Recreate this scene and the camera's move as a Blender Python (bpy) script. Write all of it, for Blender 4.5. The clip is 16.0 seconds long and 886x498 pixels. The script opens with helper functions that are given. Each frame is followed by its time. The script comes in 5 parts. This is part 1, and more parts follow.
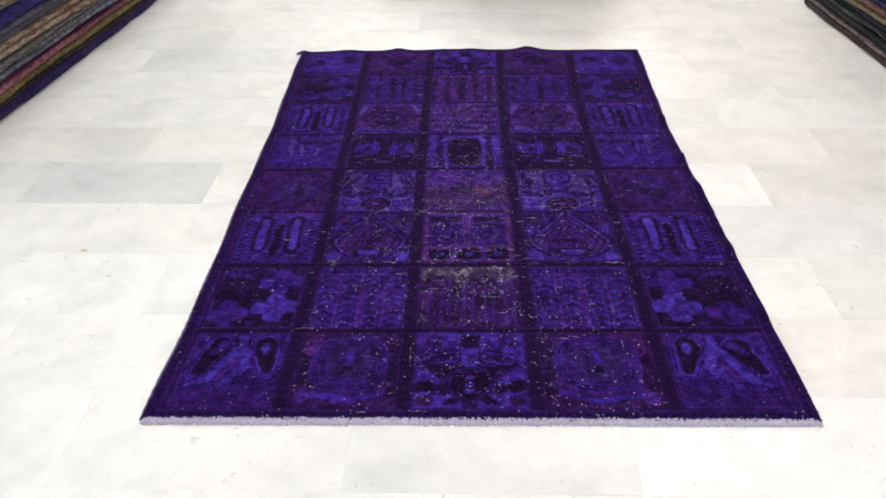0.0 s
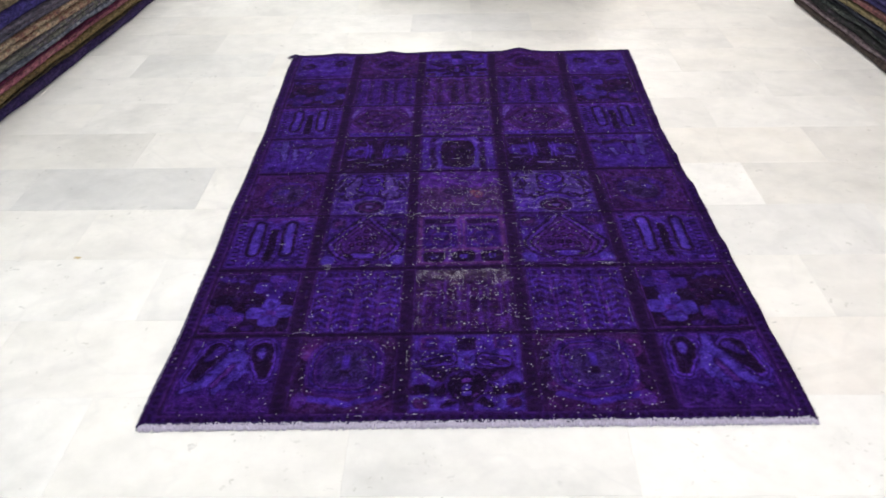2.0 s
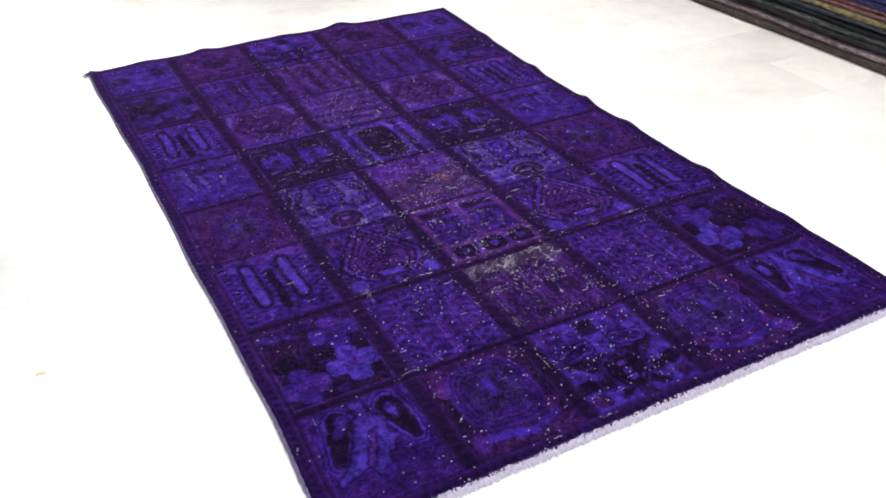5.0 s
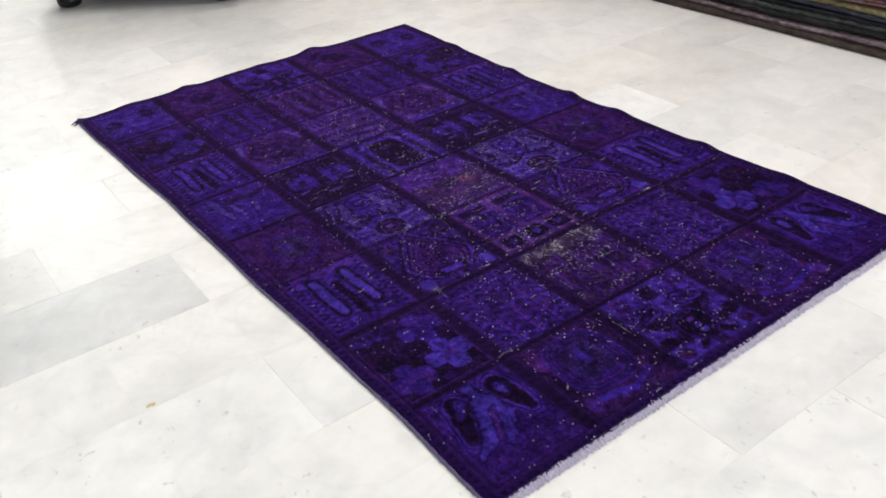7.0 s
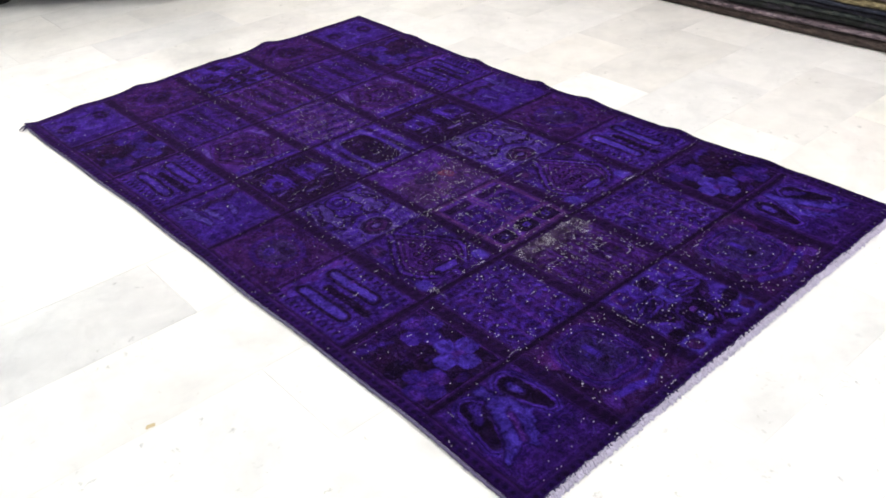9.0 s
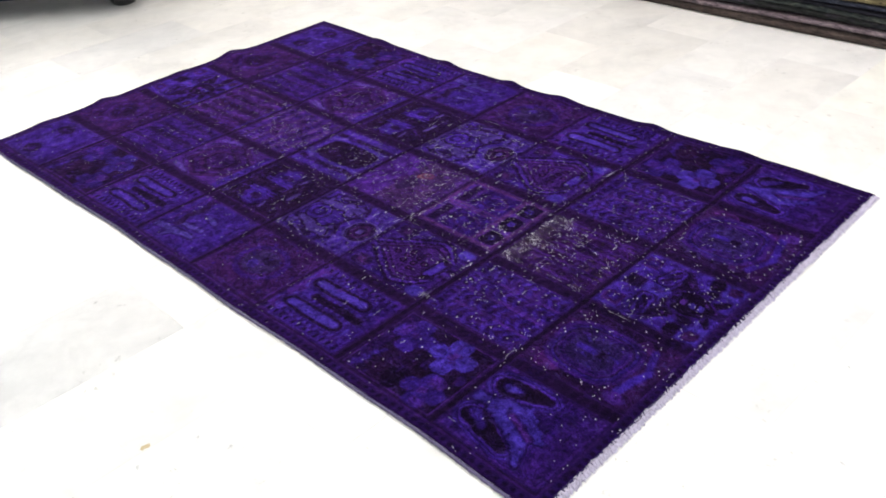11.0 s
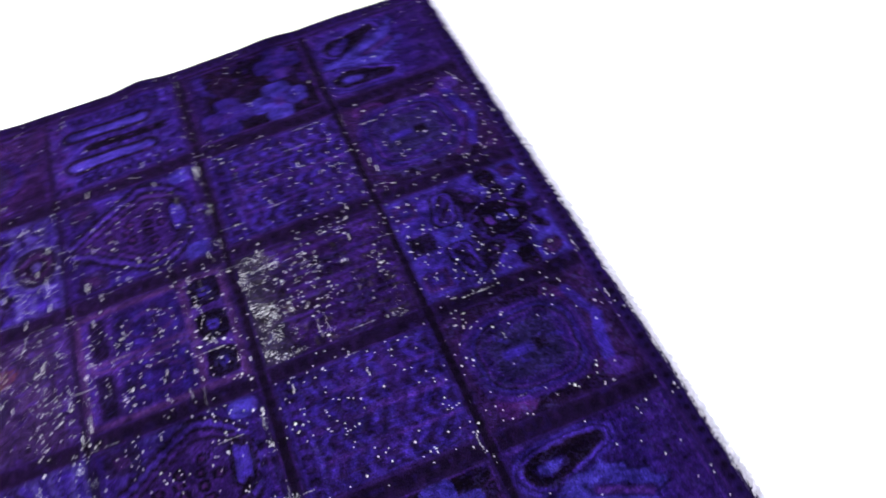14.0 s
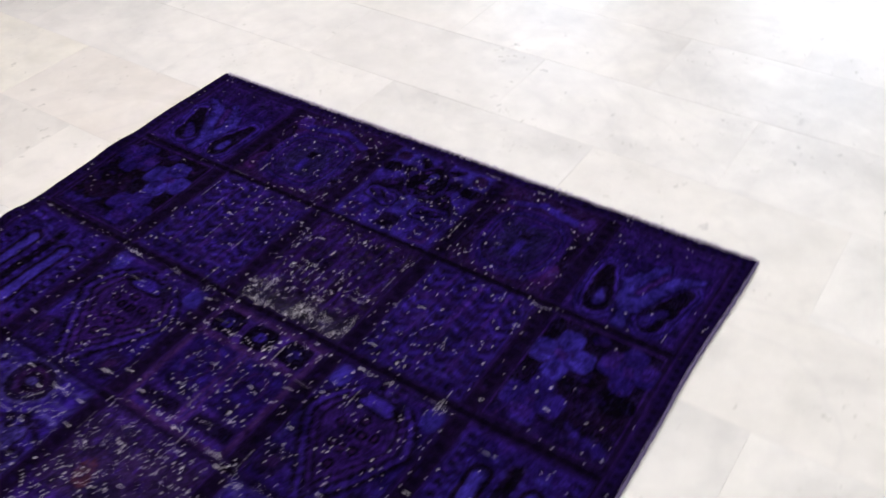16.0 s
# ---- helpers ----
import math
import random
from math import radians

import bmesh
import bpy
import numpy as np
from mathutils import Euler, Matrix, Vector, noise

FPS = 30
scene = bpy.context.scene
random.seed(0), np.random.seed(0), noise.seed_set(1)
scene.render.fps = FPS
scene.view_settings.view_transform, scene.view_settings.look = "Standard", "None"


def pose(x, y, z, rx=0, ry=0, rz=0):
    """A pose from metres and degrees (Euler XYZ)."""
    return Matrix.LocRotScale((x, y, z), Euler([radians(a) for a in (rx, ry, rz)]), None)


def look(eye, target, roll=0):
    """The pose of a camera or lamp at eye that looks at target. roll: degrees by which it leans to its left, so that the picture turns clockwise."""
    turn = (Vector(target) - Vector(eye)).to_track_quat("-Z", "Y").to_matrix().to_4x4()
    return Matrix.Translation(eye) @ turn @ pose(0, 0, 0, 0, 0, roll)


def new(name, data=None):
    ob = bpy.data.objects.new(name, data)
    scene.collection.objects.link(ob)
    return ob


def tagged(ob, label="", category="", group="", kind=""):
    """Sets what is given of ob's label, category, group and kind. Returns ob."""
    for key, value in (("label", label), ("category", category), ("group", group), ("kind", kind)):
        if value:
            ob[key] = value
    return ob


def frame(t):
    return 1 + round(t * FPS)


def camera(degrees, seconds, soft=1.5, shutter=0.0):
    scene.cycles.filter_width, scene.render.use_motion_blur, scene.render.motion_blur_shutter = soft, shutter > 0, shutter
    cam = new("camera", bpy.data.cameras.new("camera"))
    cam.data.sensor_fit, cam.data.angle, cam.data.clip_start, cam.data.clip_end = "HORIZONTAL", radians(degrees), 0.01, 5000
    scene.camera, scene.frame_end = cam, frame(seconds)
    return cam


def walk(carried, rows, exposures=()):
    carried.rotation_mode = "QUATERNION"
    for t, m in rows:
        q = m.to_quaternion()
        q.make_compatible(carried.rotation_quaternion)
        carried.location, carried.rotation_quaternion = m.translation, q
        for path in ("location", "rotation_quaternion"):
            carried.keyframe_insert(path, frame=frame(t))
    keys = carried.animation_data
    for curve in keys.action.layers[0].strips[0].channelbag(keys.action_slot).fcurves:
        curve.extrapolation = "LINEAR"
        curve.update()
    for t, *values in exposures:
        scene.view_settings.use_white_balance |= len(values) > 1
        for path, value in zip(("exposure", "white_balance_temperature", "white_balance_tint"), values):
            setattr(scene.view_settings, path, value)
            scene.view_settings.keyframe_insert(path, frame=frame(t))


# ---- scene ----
cam = camera(53.6, 16.0, soft=1.75, shutter=0.5)
PATH = [
    (0, (-0.021, -1.649, 1.517), (-0.08, 0.058, 0.476), -0.7),
    (0.5, (0.005, -1.651, 1.522), (-0.05, 0.054, 0.478), -0.6),
    (1, (0.014, -1.65, 1.524), (-0.038, 0.057, 0.484), -0.4),
    (1.5, (0.01, -1.65, 1.529), (-0.043, 0.055, 0.486), -0.7),
    (2, (-0.025, -1.648, 1.52), (-0.069, 0.061, 0.482), -1.2),
    (2.5, (-0.171, -1.653, 1.517), (-0.147, 0.055, 0.477), -1.8),
    (2.7, (-0.212, -1.631, 1.516), (-0.161, 0.077, 0.476), -2.0),
    (3, (-0.283, -1.556, 1.503), (-0.205, 0.138, 0.442), -2.6),
    (3.2, (-0.329, -1.468, 1.49), (-0.25, 0.228, 0.433), -4.1),
    (3.5, (-0.435, -1.338, 1.494), (-0.332, 0.34, 0.411), -6.9),
    (3.7, (-0.514, -1.275, 1.498), (-0.359, 0.385, 0.399), -7.4),
    (4, (-0.68, -1.187, 1.486), (-0.388, 0.456, 0.383), -6.1),
    (4.2, (-0.817, -1.121, 1.475), (-0.37, 0.482, 0.378), -5.1),
    (4.5, (-0.984, -1.085, 1.455), (-0.377, 0.456, 0.334), -2.5),
    (4.7, (-1.047, -1.122, 1.439), (-0.378, 0.4, 0.327), -1.6),
    (6.8, (-1.665, -1.083, 1.5), (-0.708, 0.315, 0.438), -3.3),
    (7, (-1.62, -1.032, 1.493), (-0.676, 0.368, 0.42), -4.1),
    (7.2, (-1.601, -0.992, 1.502), (-0.663, 0.399, 0.412), -4.4),
    (7.5, (-1.596, -0.951, 1.494), (-0.653, 0.423, 0.387), -4.6),
    (7.7, (-1.622, -0.929, 1.502), (-0.659, 0.426, 0.39), -4.6),
    (8, (-1.676, -0.895, 1.498), (-0.668, 0.432, 0.391), -4.0),
    (8.5, (-1.721, -0.866, 1.498), (-0.668, 0.428, 0.395), -3.3),
    (10.8, (-1.76, -0.816, 1.504), (-0.666, 0.442, 0.398), -4.1),
    (11, (-1.786, -0.788, 1.498), (-0.653, 0.436, 0.393), -4.0),
    (11.2, (-1.812, -0.753, 1.496), (-0.648, 0.432, 0.382), -4.5),
    (11.5, (-1.798, -0.681, 1.488), (-0.58, 0.436, 0.361), -4.8),
    (11.7, (-1.748, -0.595, 1.467), (-0.497, 0.465, 0.326), -5.2),
    (12, (-1.65, -0.442, 1.458), (-0.355, 0.498, 0.258), -5.7),
    (12.2, (-1.596, -0.376, 1.476), (-0.32, 0.503, 0.218), -6.7),
    (12.5, (-1.572, -0.226, 1.472), (-0.26, 0.507, 0.153), -7.5),
    (12.7, (-1.566, -0.089, 1.467), (-0.229, 0.53, 0.121), -8.9),
    (13, (-1.538, 0.088, 1.474), (-0.162, 0.54, 0.095), -10.2),
    (13.2, (-1.483, 0.194, 1.455), (-0.099, 0.502, 0.055), -9.7),
    (13.5, (-1.364, 0.346, 1.428), (0.019, 0.448, -0.013), -9.7),
    (13.7, (-1.288, 0.418, 1.43), (0.052, 0.413, -0.041), -11.5),
    (14, (-1.202, 0.529, 1.463), (0.032, 0.273, -0.089), -11.2),
    (14.2, (-1.153, 0.681, 1.428), (0.009, 0.201, -0.106), -7.8),
    (14.5, (-1.083, 0.904, 1.413), (-0.033, 0.155, -0.117), -5.0),
    (14.7, (-1.083, 0.986, 1.399), (-0.094, 0.106, -0.096), -4.1),
    (15, (-1.112, 1.094, 1.414), (-0.137, 0.108, -0.027), -3.9),
    (15.2, (-1.149, 1.181, 1.423), (-0.188, 0.154, 0.003), -3.5),
    (15.5, (-1.187, 1.308, 1.447), (-0.253, 0.218, 0.054), -2.7),
    (15.7, (-1.18, 1.409, 1.429), (-0.25, 0.27, 0.074), -2.5),
    (16, (-1.136, 1.605, 1.427), (-0.25, 0.412, 0.088), -3.4),
]
EXPOSURES = [(0, 0, 6500, 10), (3.0, 0, 6500, 10), (4.0, 0.27, 6500, 10), (4.7, 0.46, 6500, 10), (6.8, -0.19, 6500, 10), (7.0, -0.12, 6500, 10), (7.5, 0.08, 6500, 10), (8.7, 0.19, 6500, 10), (10.8, 0.28, 6500, 10), (11.5, 0.37, 6500, 10), (12.2, 0.64, 6500, 10), (13.0, 0.66, 6460, 8), (13.5, 0.70, 6420, 5), (14.0, 0.88, 6250, -1), (14.5, 0.42, 6220, -4), (15.1, -0.05, 6330, 1), (15.6, -0.17, 6450, 6), (16.0, -0.21, 6600, 14)]
walk(cam, [(t, look(eye, target, roll)) for t, eye, target, roll in PATH], EXPOSURES)

# ---- world and lights ----
world = bpy.data.worlds.new("sky")
scene.world = world
world.use_nodes = True
sky = world.node_tree.nodes.new("ShaderNodeTexSky")
sky.sky_type, sky.sun_disc, sky.sun_elevation, sky.sun_rotation = "NISHITA", False, radians(40), radians(180)
world.node_tree.nodes["Background"].inputs["Strength"].default_value = 0.1
world.node_tree.links.new(sky.outputs[0], world.node_tree.nodes["Background"].inputs["Color"])

ROOM = (-4.3, 4.5, -4.4, 7.6, 3.0)  # west, east, south, north, height


def area(name, place, size, size_y, watts, colour, turn):
    lamp = bpy.data.lights.new(name, "AREA")
    lamp.shape, lamp.size, lamp.size_y, lamp.energy, lamp.color = "RECTANGLE", size, size_y, watts, colour
    ob = new(name, lamp)
    ob.matrix_world = pose(*place, *turn)
    return ob


# Unseen ceiling lamps, added; places and watts chosen to balance the floor's light.
LAMP_PLACES = [(-2.3, 3.4), (1.3, 3.4), (-2.3, 0.4), (1.3, 0.4), (-2.3, 5.2), (-0.5, 7.25), (1.3, 7.25), (-2.3, -2.6), (1.3, -2.6)]
LAMP_WATTS = [14, 19, 27, 30, 8, 62, 50, 18, 15]
for (lx, ly), watts in zip(LAMP_PLACES, LAMP_WATTS):
    area("added_ceiling_lamp", (lx, ly, 2.955), 1.1, 0.5, watts, (0.915, 0.965, 0.965) if lx < 0 else (1.0, 0.90, 0.855), (0, 0, 0))
WINDOWS = ((-0.75, 0.55), (1.45, 2.75))
WINDOW_Z = (0.95, 2.40)
for wx0, wx1 in WINDOWS:
    area("window_daylight", ((wx0 + wx1) / 2, -4.37, sum(WINDOW_Z) / 2), wx1 - wx0 - 0.1, 1.35, 40, (0.74, 0.85, 1.0), (-90, 0, 180))

# ---- materials ----


def material(name, rough=0.6, metal=0.0, colour=(0.5, 0.5, 0.5)):
    m = bpy.data.materials.new(name)
    m.use_nodes = True
    b = m.node_tree.nodes["Principled BSDF"]
    b.inputs["Roughness"].default_value, b.inputs["Metallic"].default_value = rough, metal
    b.inputs["Base Color"].default_value = (*colour, 1)
    return m, m.node_tree.nodes, m.node_tree.links, b


def node(nodes, kind, **values):
    n = nodes.new(kind)
    for key, value in values.items():
        n.inputs[key.replace("_", " ")].default_value = value
    return n


def ramp(nodes, stops):
    n = nodes.new("ShaderNodeValToRGB")
    e = n.color_ramp.elements
    while len(e) < len(stops):
        e.new(0.5)
    for k, (at, c) in enumerate(stops):
        e[k].position, e[k].color = at, (*c, 1)
    return n


def mix(nodes, links, kind, fac, a, b):
    n = nodes.new("ShaderNodeMix")
    n.data_type, n.blend_type = "RGBA", kind
    for slot, value in ((0, fac), (6, a), (7, b)):
        if isinstance(value, (int, float)):
            n.inputs[slot].default_value = value
        elif isinstance(value, tuple):
            n.inputs[slot].default_value = (*value, 1)
        else:
            links.new(value, n.inputs[slot])
    return n.outputs[2]


def bumped(nodes, links, b, height, strength, distance):
    n = node(nodes, "ShaderNodeBump", Strength=strength, Distance=distance)
    links.new(height, n.inputs["Height"])
    links.new(n.outputs[0], b.inputs["Normal"])


def marble():
    """Polished white marble: cloudy grey patches, soft veins, small dark flecks; the piece's own tint from its object colour."""
    m, ns, ln, b = material("marble", 0.34)
    place = ns.new("ShaderNodeNewGeometry").outputs["Position"]
    info = ns.new("ShaderNodeObjectInfo")
    shift = node(ns, "ShaderNodeVectorMath")
    shift.operation = "MULTIPLY_ADD"
    ln.new(info.outputs["Random"], shift.inputs[0])
    shift.inputs[1].default_value = (37.0, 53.0, 11.0)
    ln.new(place, shift.inputs[2])
    at = shift.outputs[0]
    cloud = node(ns, "ShaderNodeTexNoise", Scale=3.2, Detail=5.0, Roughness=0.6, Distortion=0.6)
    haze = node(ns, "ShaderNodeTexNoise", Scale=14.0, Detail=4.0, Roughness=0.6)
    vein = node(ns, "ShaderNodeTexNoise", Scale=2.2, Detail=4.0, Roughness=0.5, Distortion=0.8)
    fleck = node(ns, "ShaderNodeTexVoronoi", Scale=10.0)
    gather = node(ns, "ShaderNodeTexNoise", Scale=2.4, Detail=2.0)
    grain = node(ns, "ShaderNodeTexNoise", Scale=160.0, Detail=3.0)
    for n in (cloud, haze, vein, gather, grain):
        ln.new(at, n.inputs["Vector"])
    c = mix(ns, ln, "MIX", cloud.outputs[0], (0.665, 0.663, 0.660), (0.825, 0.81, 0.787))
    tint = ramp(ns, [(0.25, (0.955, 0.955, 0.96)), (0.75, (1.04, 1.04, 1.035))])
    ln.new(haze.outputs[0], tint.inputs[0])
    c = mix(ns, ln, "MULTIPLY", 1.0, c, tint.outputs[0])
    patch = node(ns, "ShaderNodeTexNoise", Scale=2.1, Detail=6.0, Roughness=0.62, Distortion=0.5)
    drift = node(ns, "ShaderNodeVectorMath")
    drift.inputs[1].default_value = (4.1, 9.3, 2.2)
    ln.new(at, drift.inputs[0])
    ln.new(drift.outputs[0], patch.inputs["Vector"])
    mottle = node(ns, "ShaderNodeTexNoise", Scale=8.5, Detail=5.0, Roughness=0.6, Distortion=0.25)
    ln.new(drift.outputs[0], mottle.inputs["Vector"])
    smoke = ramp(ns, [(0.38, (1.015, 1.015, 1.015)), (0.80, (0.925, 0.93, 0.92))])
    ln.new(mottle.outputs[0], smoke.inputs[0])
    c = mix(ns, ln, "MULTIPLY", 1.0, c, smoke.outputs[0])
    grey = ramp(ns, [(0.50, (1.0, 1.0, 1.0)), (0.68, (0.865, 0.867, 0.87))])
    ln.new(patch.outputs[0], grey.inputs[0])
    c = mix(ns, ln, "MULTIPLY", 1.0, c, grey.outputs[0])
    line = ramp(ns, [(0.47, (0, 0, 0)), (0.5, (0.13, 0.13, 0.13)), (0.53, (0, 0, 0))])
    ln.new(vein.outputs[0], line.inputs[0])
    c = mix(ns, ln, "MIX", line.outputs[0], c, (0.50, 0.50, 0.52))
    warped = mix(ns, ln, "LINEAR_LIGHT", 0.06, at, haze.outputs["Color"])
    ln.new(warped, fleck.inputs["Vector"])
    spot = ramp(ns, [(0.02, (1, 1, 1)), (0.11, (0, 0, 0))])
    ln.new(fleck.outputs["Distance"], spot.inputs[0])
    gate = ramp(ns, [(0.44, (0.16, 0.16, 0.16)), (0.58, (0.80, 0.80, 0.80))])
    ln.new(gather.outputs[0], gate.inputs[0])
    c = mix(ns, ln, "MIX", mix(ns, ln, "MULTIPLY", 1.0, spot.outputs[0], gate.outputs[0]), c, (0.36, 0.36, 0.36))
    pit = node(ns, "ShaderNodeTexVoronoi", Scale=27.0)
    ln.new(warped, pit.inputs["Vector"])
    dot = ramp(ns, [(0.05, (1, 1, 1)), (0.20, (0, 0, 0))])
    ln.new(pit.outputs["Distance"], dot.inputs[0])
    flock = node(ns, "ShaderNodeTexNoise", Scale=4.2, Detail=3.0)
    ln.new(drift.outputs[0], flock.inputs["Vector"])
    few = ramp(ns, [(0.50, (0, 0, 0)), (0.62, (0.7, 0.7, 0.7))])
    ln.new(flock.outputs[0], few.inputs[0])
    c = mix(ns, ln, "MIX", mix(ns, ln, "MULTIPLY", 1.0, dot.outputs[0], few.outputs[0]), c, (0.40, 0.40, 0.37))
    dapple = node(ns, "ShaderNodeTexNoise", Scale=4.6, Detail=5.0, Roughness=0.65, Distortion=0.4)
    ln.new(at, dapple.inputs["Vector"])
    depth = ramp(ns, [(0.34, (0.55, 0.55, 0.55)), (0.62, (1, 1, 1))])
    ln.new(dapple.outputs[0], depth.inputs[0])
    c = mix(ns, ln, "MULTIPLY", depth.outputs[0], c, info.outputs["Color"])
    ln.new(c, b.inputs["Base Color"])
    gloss = ramp(ns, [(0.3, (0.29, 0.29, 0.29)), (0.7, (0.36, 0.36, 0.36))])
    ln.new(cloud.outputs[0], gloss.inputs[0])
    ln.new(gloss.outputs[0], b.inputs["Roughness"])
    b.inputs["Specular IOR Level"].default_value = 0.33
    bumped(ns, ln, b, grain.outputs[0], 0.04, 0.001)
    return m


def plaster(name, colour):
    m, ns, ln, b = material(name, 0.85)
    n = node(ns, "ShaderNodeTexNoise", Scale=1.4, Detail=6.0)
    fine = node(ns, "ShaderNodeTexNoise", Scale=90.0, Detail=4.0)
    place = ns.new("ShaderNodeNewGeometry").outputs["Position"]
    ln.new(place, n.inputs["Vector"])
    ln.new(place, fine.inputs["Vector"])
    r = ramp(ns, [(0.3, tuple(0.93 * k for k in colour)), (0.7, colour)])
    ln.new(n.outputs[0], r.inputs[0])
    ln.new(r.outputs[0], b.inputs["Base Color"])
    bumped(ns, ln, b, fine.outputs[0], 0.15, 0.002)
    return m


def rug_pile():
    """Overdyed knotted wool: the dye comes with the weave (attribute), the yarn's grain on top; worn knots show pale cotton."""
    m, ns, ln, b = material("rug_pile", 0.9)
    dye = ns.new("ShaderNodeAttribute")
    dye.attribute_name = "dye"
    place = ns.new("ShaderNodeTexCoord").outputs["Object"]
    stretch = node(ns, "ShaderNodeMapping")
    stretch.inputs["Scale"].default_value = (260, 420, 1)
    ln.new(place, stretch.inputs["Vector"])
    knot = node(ns, "ShaderNodeTexNoise", Scale=1.0, Detail=2.0, Roughness=0.6)
    ln.new(stretch.outputs[0], knot.inputs["Vector"])
    cloud = node(ns, "ShaderNodeTexNoise", Scale=55.0, Detail=5.0, Roughness=0.7)
    ln.new(place, cloud.inputs["Vector"])
    k = ramp(ns, [(0.30, (0.45, 0.42, 0.45)), (0.52, (1.0, 1.0, 1.0)), (0.72, (1.55, 1.6, 1.45))])
    ln.new(knot.outputs[0], k.inputs[0])
    k2 = ramp(ns, [(0.32, (0.55, 0.5, 0.6)), (0.68, (1.3, 1.3, 1.25))])
    ln.new(cloud.outputs[0], k2.inputs[0])
    c = mix(ns, ln, "MULTIPLY", 1.0, dye.outputs["Color"], k.outputs[0])
    c = mix(ns, ln, "MULTIPLY", 1.0, c, k2.outputs[0])
    fuzz = mix(ns, ln, "MULTIPLY", 1.0, c, (10.5, 6.2, 5.9))
    ln.new(mix(ns, ln, "MIX", 0.06, fuzz, (0.40, 0.15, 1.0)), b.inputs["Sheen Tint"])
    # Where the pile is worn, threads of the cotton ground show along the weft and, fewer, along the warp.
    worn = ns.new("ShaderNodeAttribute")
    worn.attribute_name = "worn"
    bald = dye.outputs["Alpha"]
    for scale, least, slope in (((150, 600, 1), 0.84, -0.27), ((560, 190, 1), 0.86, -0.26)):
        grid = node(ns, "ShaderNodeMapping")
        grid.inputs["Scale"].default_value = scale
        ln.new(place, grid.inputs["Vector"])
        thread = node(ns, "ShaderNodeTexNoise", Scale=1.0, Detail=1.0)
        ln.new(grid.outputs[0], thread.inputs["Vector"])
        bar = ns.new("ShaderNodeMath")
        bar.operation = "MULTIPLY_ADD"
        bar.inputs[1].default_value, bar.inputs[2].default_value = slope, least
        ln.new(worn.outputs["Fac"], bar.inputs[0])
        over = ns.new("ShaderNodeMath")
        over.operation = "SUBTRACT"
        ln.new(thread.outputs[0], over.inputs[0])
        ln.new(bar.outputs[0], over.inputs[1])
        shown = ns.new("ShaderNodeMath")
        shown.operation, shown.use_clamp = "MULTIPLY", True
        shown.inputs[1].default_value = 13.0
        ln.new(over.outputs[0], shown.inputs[0])
        most = ns.new("ShaderNodeMath")
        most.operation = "MAXIMUM"
        ln.new(bald, most.inputs[0])
        ln.new(shown.outputs[0], most.inputs[1])
        bald = most.outputs[0]
    c = mix(ns, ln, "MIX", bald, c, (0.90, 0.87, 0.98))
    ln.new(c, b.inputs["Base Color"])
    b.inputs["Specular IOR Level"].default_value = 0.02
    # The bare cotton has no fuzz.
    nap = ns.new("ShaderNodeMath")
    nap.operation = "MULTIPLY_ADD"
    nap.inputs[1].default_value, nap.inputs[2].default_value = -0.40, 0.40
    ln.new(bald, nap.inputs[0])
    ln.new(nap.outputs[0], b.inputs["Sheen Weight"])
    b.inputs["Sheen Roughness"].default_value = 0.4
    # The yarn leans towards the far end of the rug, so that its fuzz shines from the near end and not from the far one.
    relief = node(ns, "ShaderNodeBump", Strength=0.6, Distance=0.003)
    ln.new(knot.outputs[0], relief.inputs["Height"])
    lean = ns.new("ShaderNodeVectorMath")
    lean.inputs[1].default_value = (0.0, 0.65, 0.0)
    ln.new(relief.outputs[0], lean.inputs[0])
    unit = ns.new("ShaderNodeVectorMath")
    unit.operation = "NORMALIZE"
    ln.new(lean.outputs[0], unit.inputs[0])
    ln.new(unit.outputs[0], b.inputs["Normal"])
    return m


def wool(name, colours, scale=72.0, stretch=(1.0, 0.34, 1.0), rough=0.95):
    """The side of a folded rug: yarn colours in short runs along the edge."""
    m, ns, ln, b = material(name, rough)
    place = ns.new("ShaderNodeNewGeometry").outputs["Position"]
    mp = node(ns, "ShaderNodeMapping")
    mp.inputs["Scale"].default_value = stretch
    ln.new(place, mp.inputs["Vector"])
    n = node(ns, "ShaderNodeTexNoise", Scale=scale, Detail=6.0, Roughness=0.75, Distortion=0.4)
    ln.new(mp.outputs[0], n.inputs["Vector"])
    fine = node(ns, "ShaderNodeTexNoise", Scale=240.0, Detail=3.0)
    ln.new(place, fine.inputs["Vector"])
    lo, hi = 0.40, 0.61
    r = ramp(ns, [(lo + (hi - lo) * k / max(1, len(colours) - 1), c) for k, c in enumerate(colours)])
    coarse = node(ns, "ShaderNodeTexNoise", Scale=17.0, Detail=3.0, Roughness=0.6, Distortion=1.0)
    ln.new(mp.outputs[0], coarse.inputs["Vector"])
    ln.new(mix(ns, ln, "MIX", 0.42, n.outputs["Color"], coarse.outputs["Color"]), r.inputs[0])
    fleck = node(ns, "ShaderNodeTexNoise", Scale=95.0, Detail=3.0, Roughness=0.7)
    ln.new(mp.outputs[0], fleck.inputs["Vector"])
    dark = ramp(ns, [(0.32, (0.35, 0.35, 0.38)), (0.5, (0.9, 0.9, 0.9)), (0.66, (1.5, 1.45, 1.4))])
    ln.new(fleck.outputs[0], dark.inputs[0])
    ln.new(mix(ns, ln, "MULTIPLY", 1.0, r.outputs[0], dark.outputs[0]), b.inputs["Base Color"])
    b.inputs["Specular IOR Level"].default_value = 0.1
    bumped(ns, ln, b, fine.outputs[0], 0.8, 0.004)
    return m


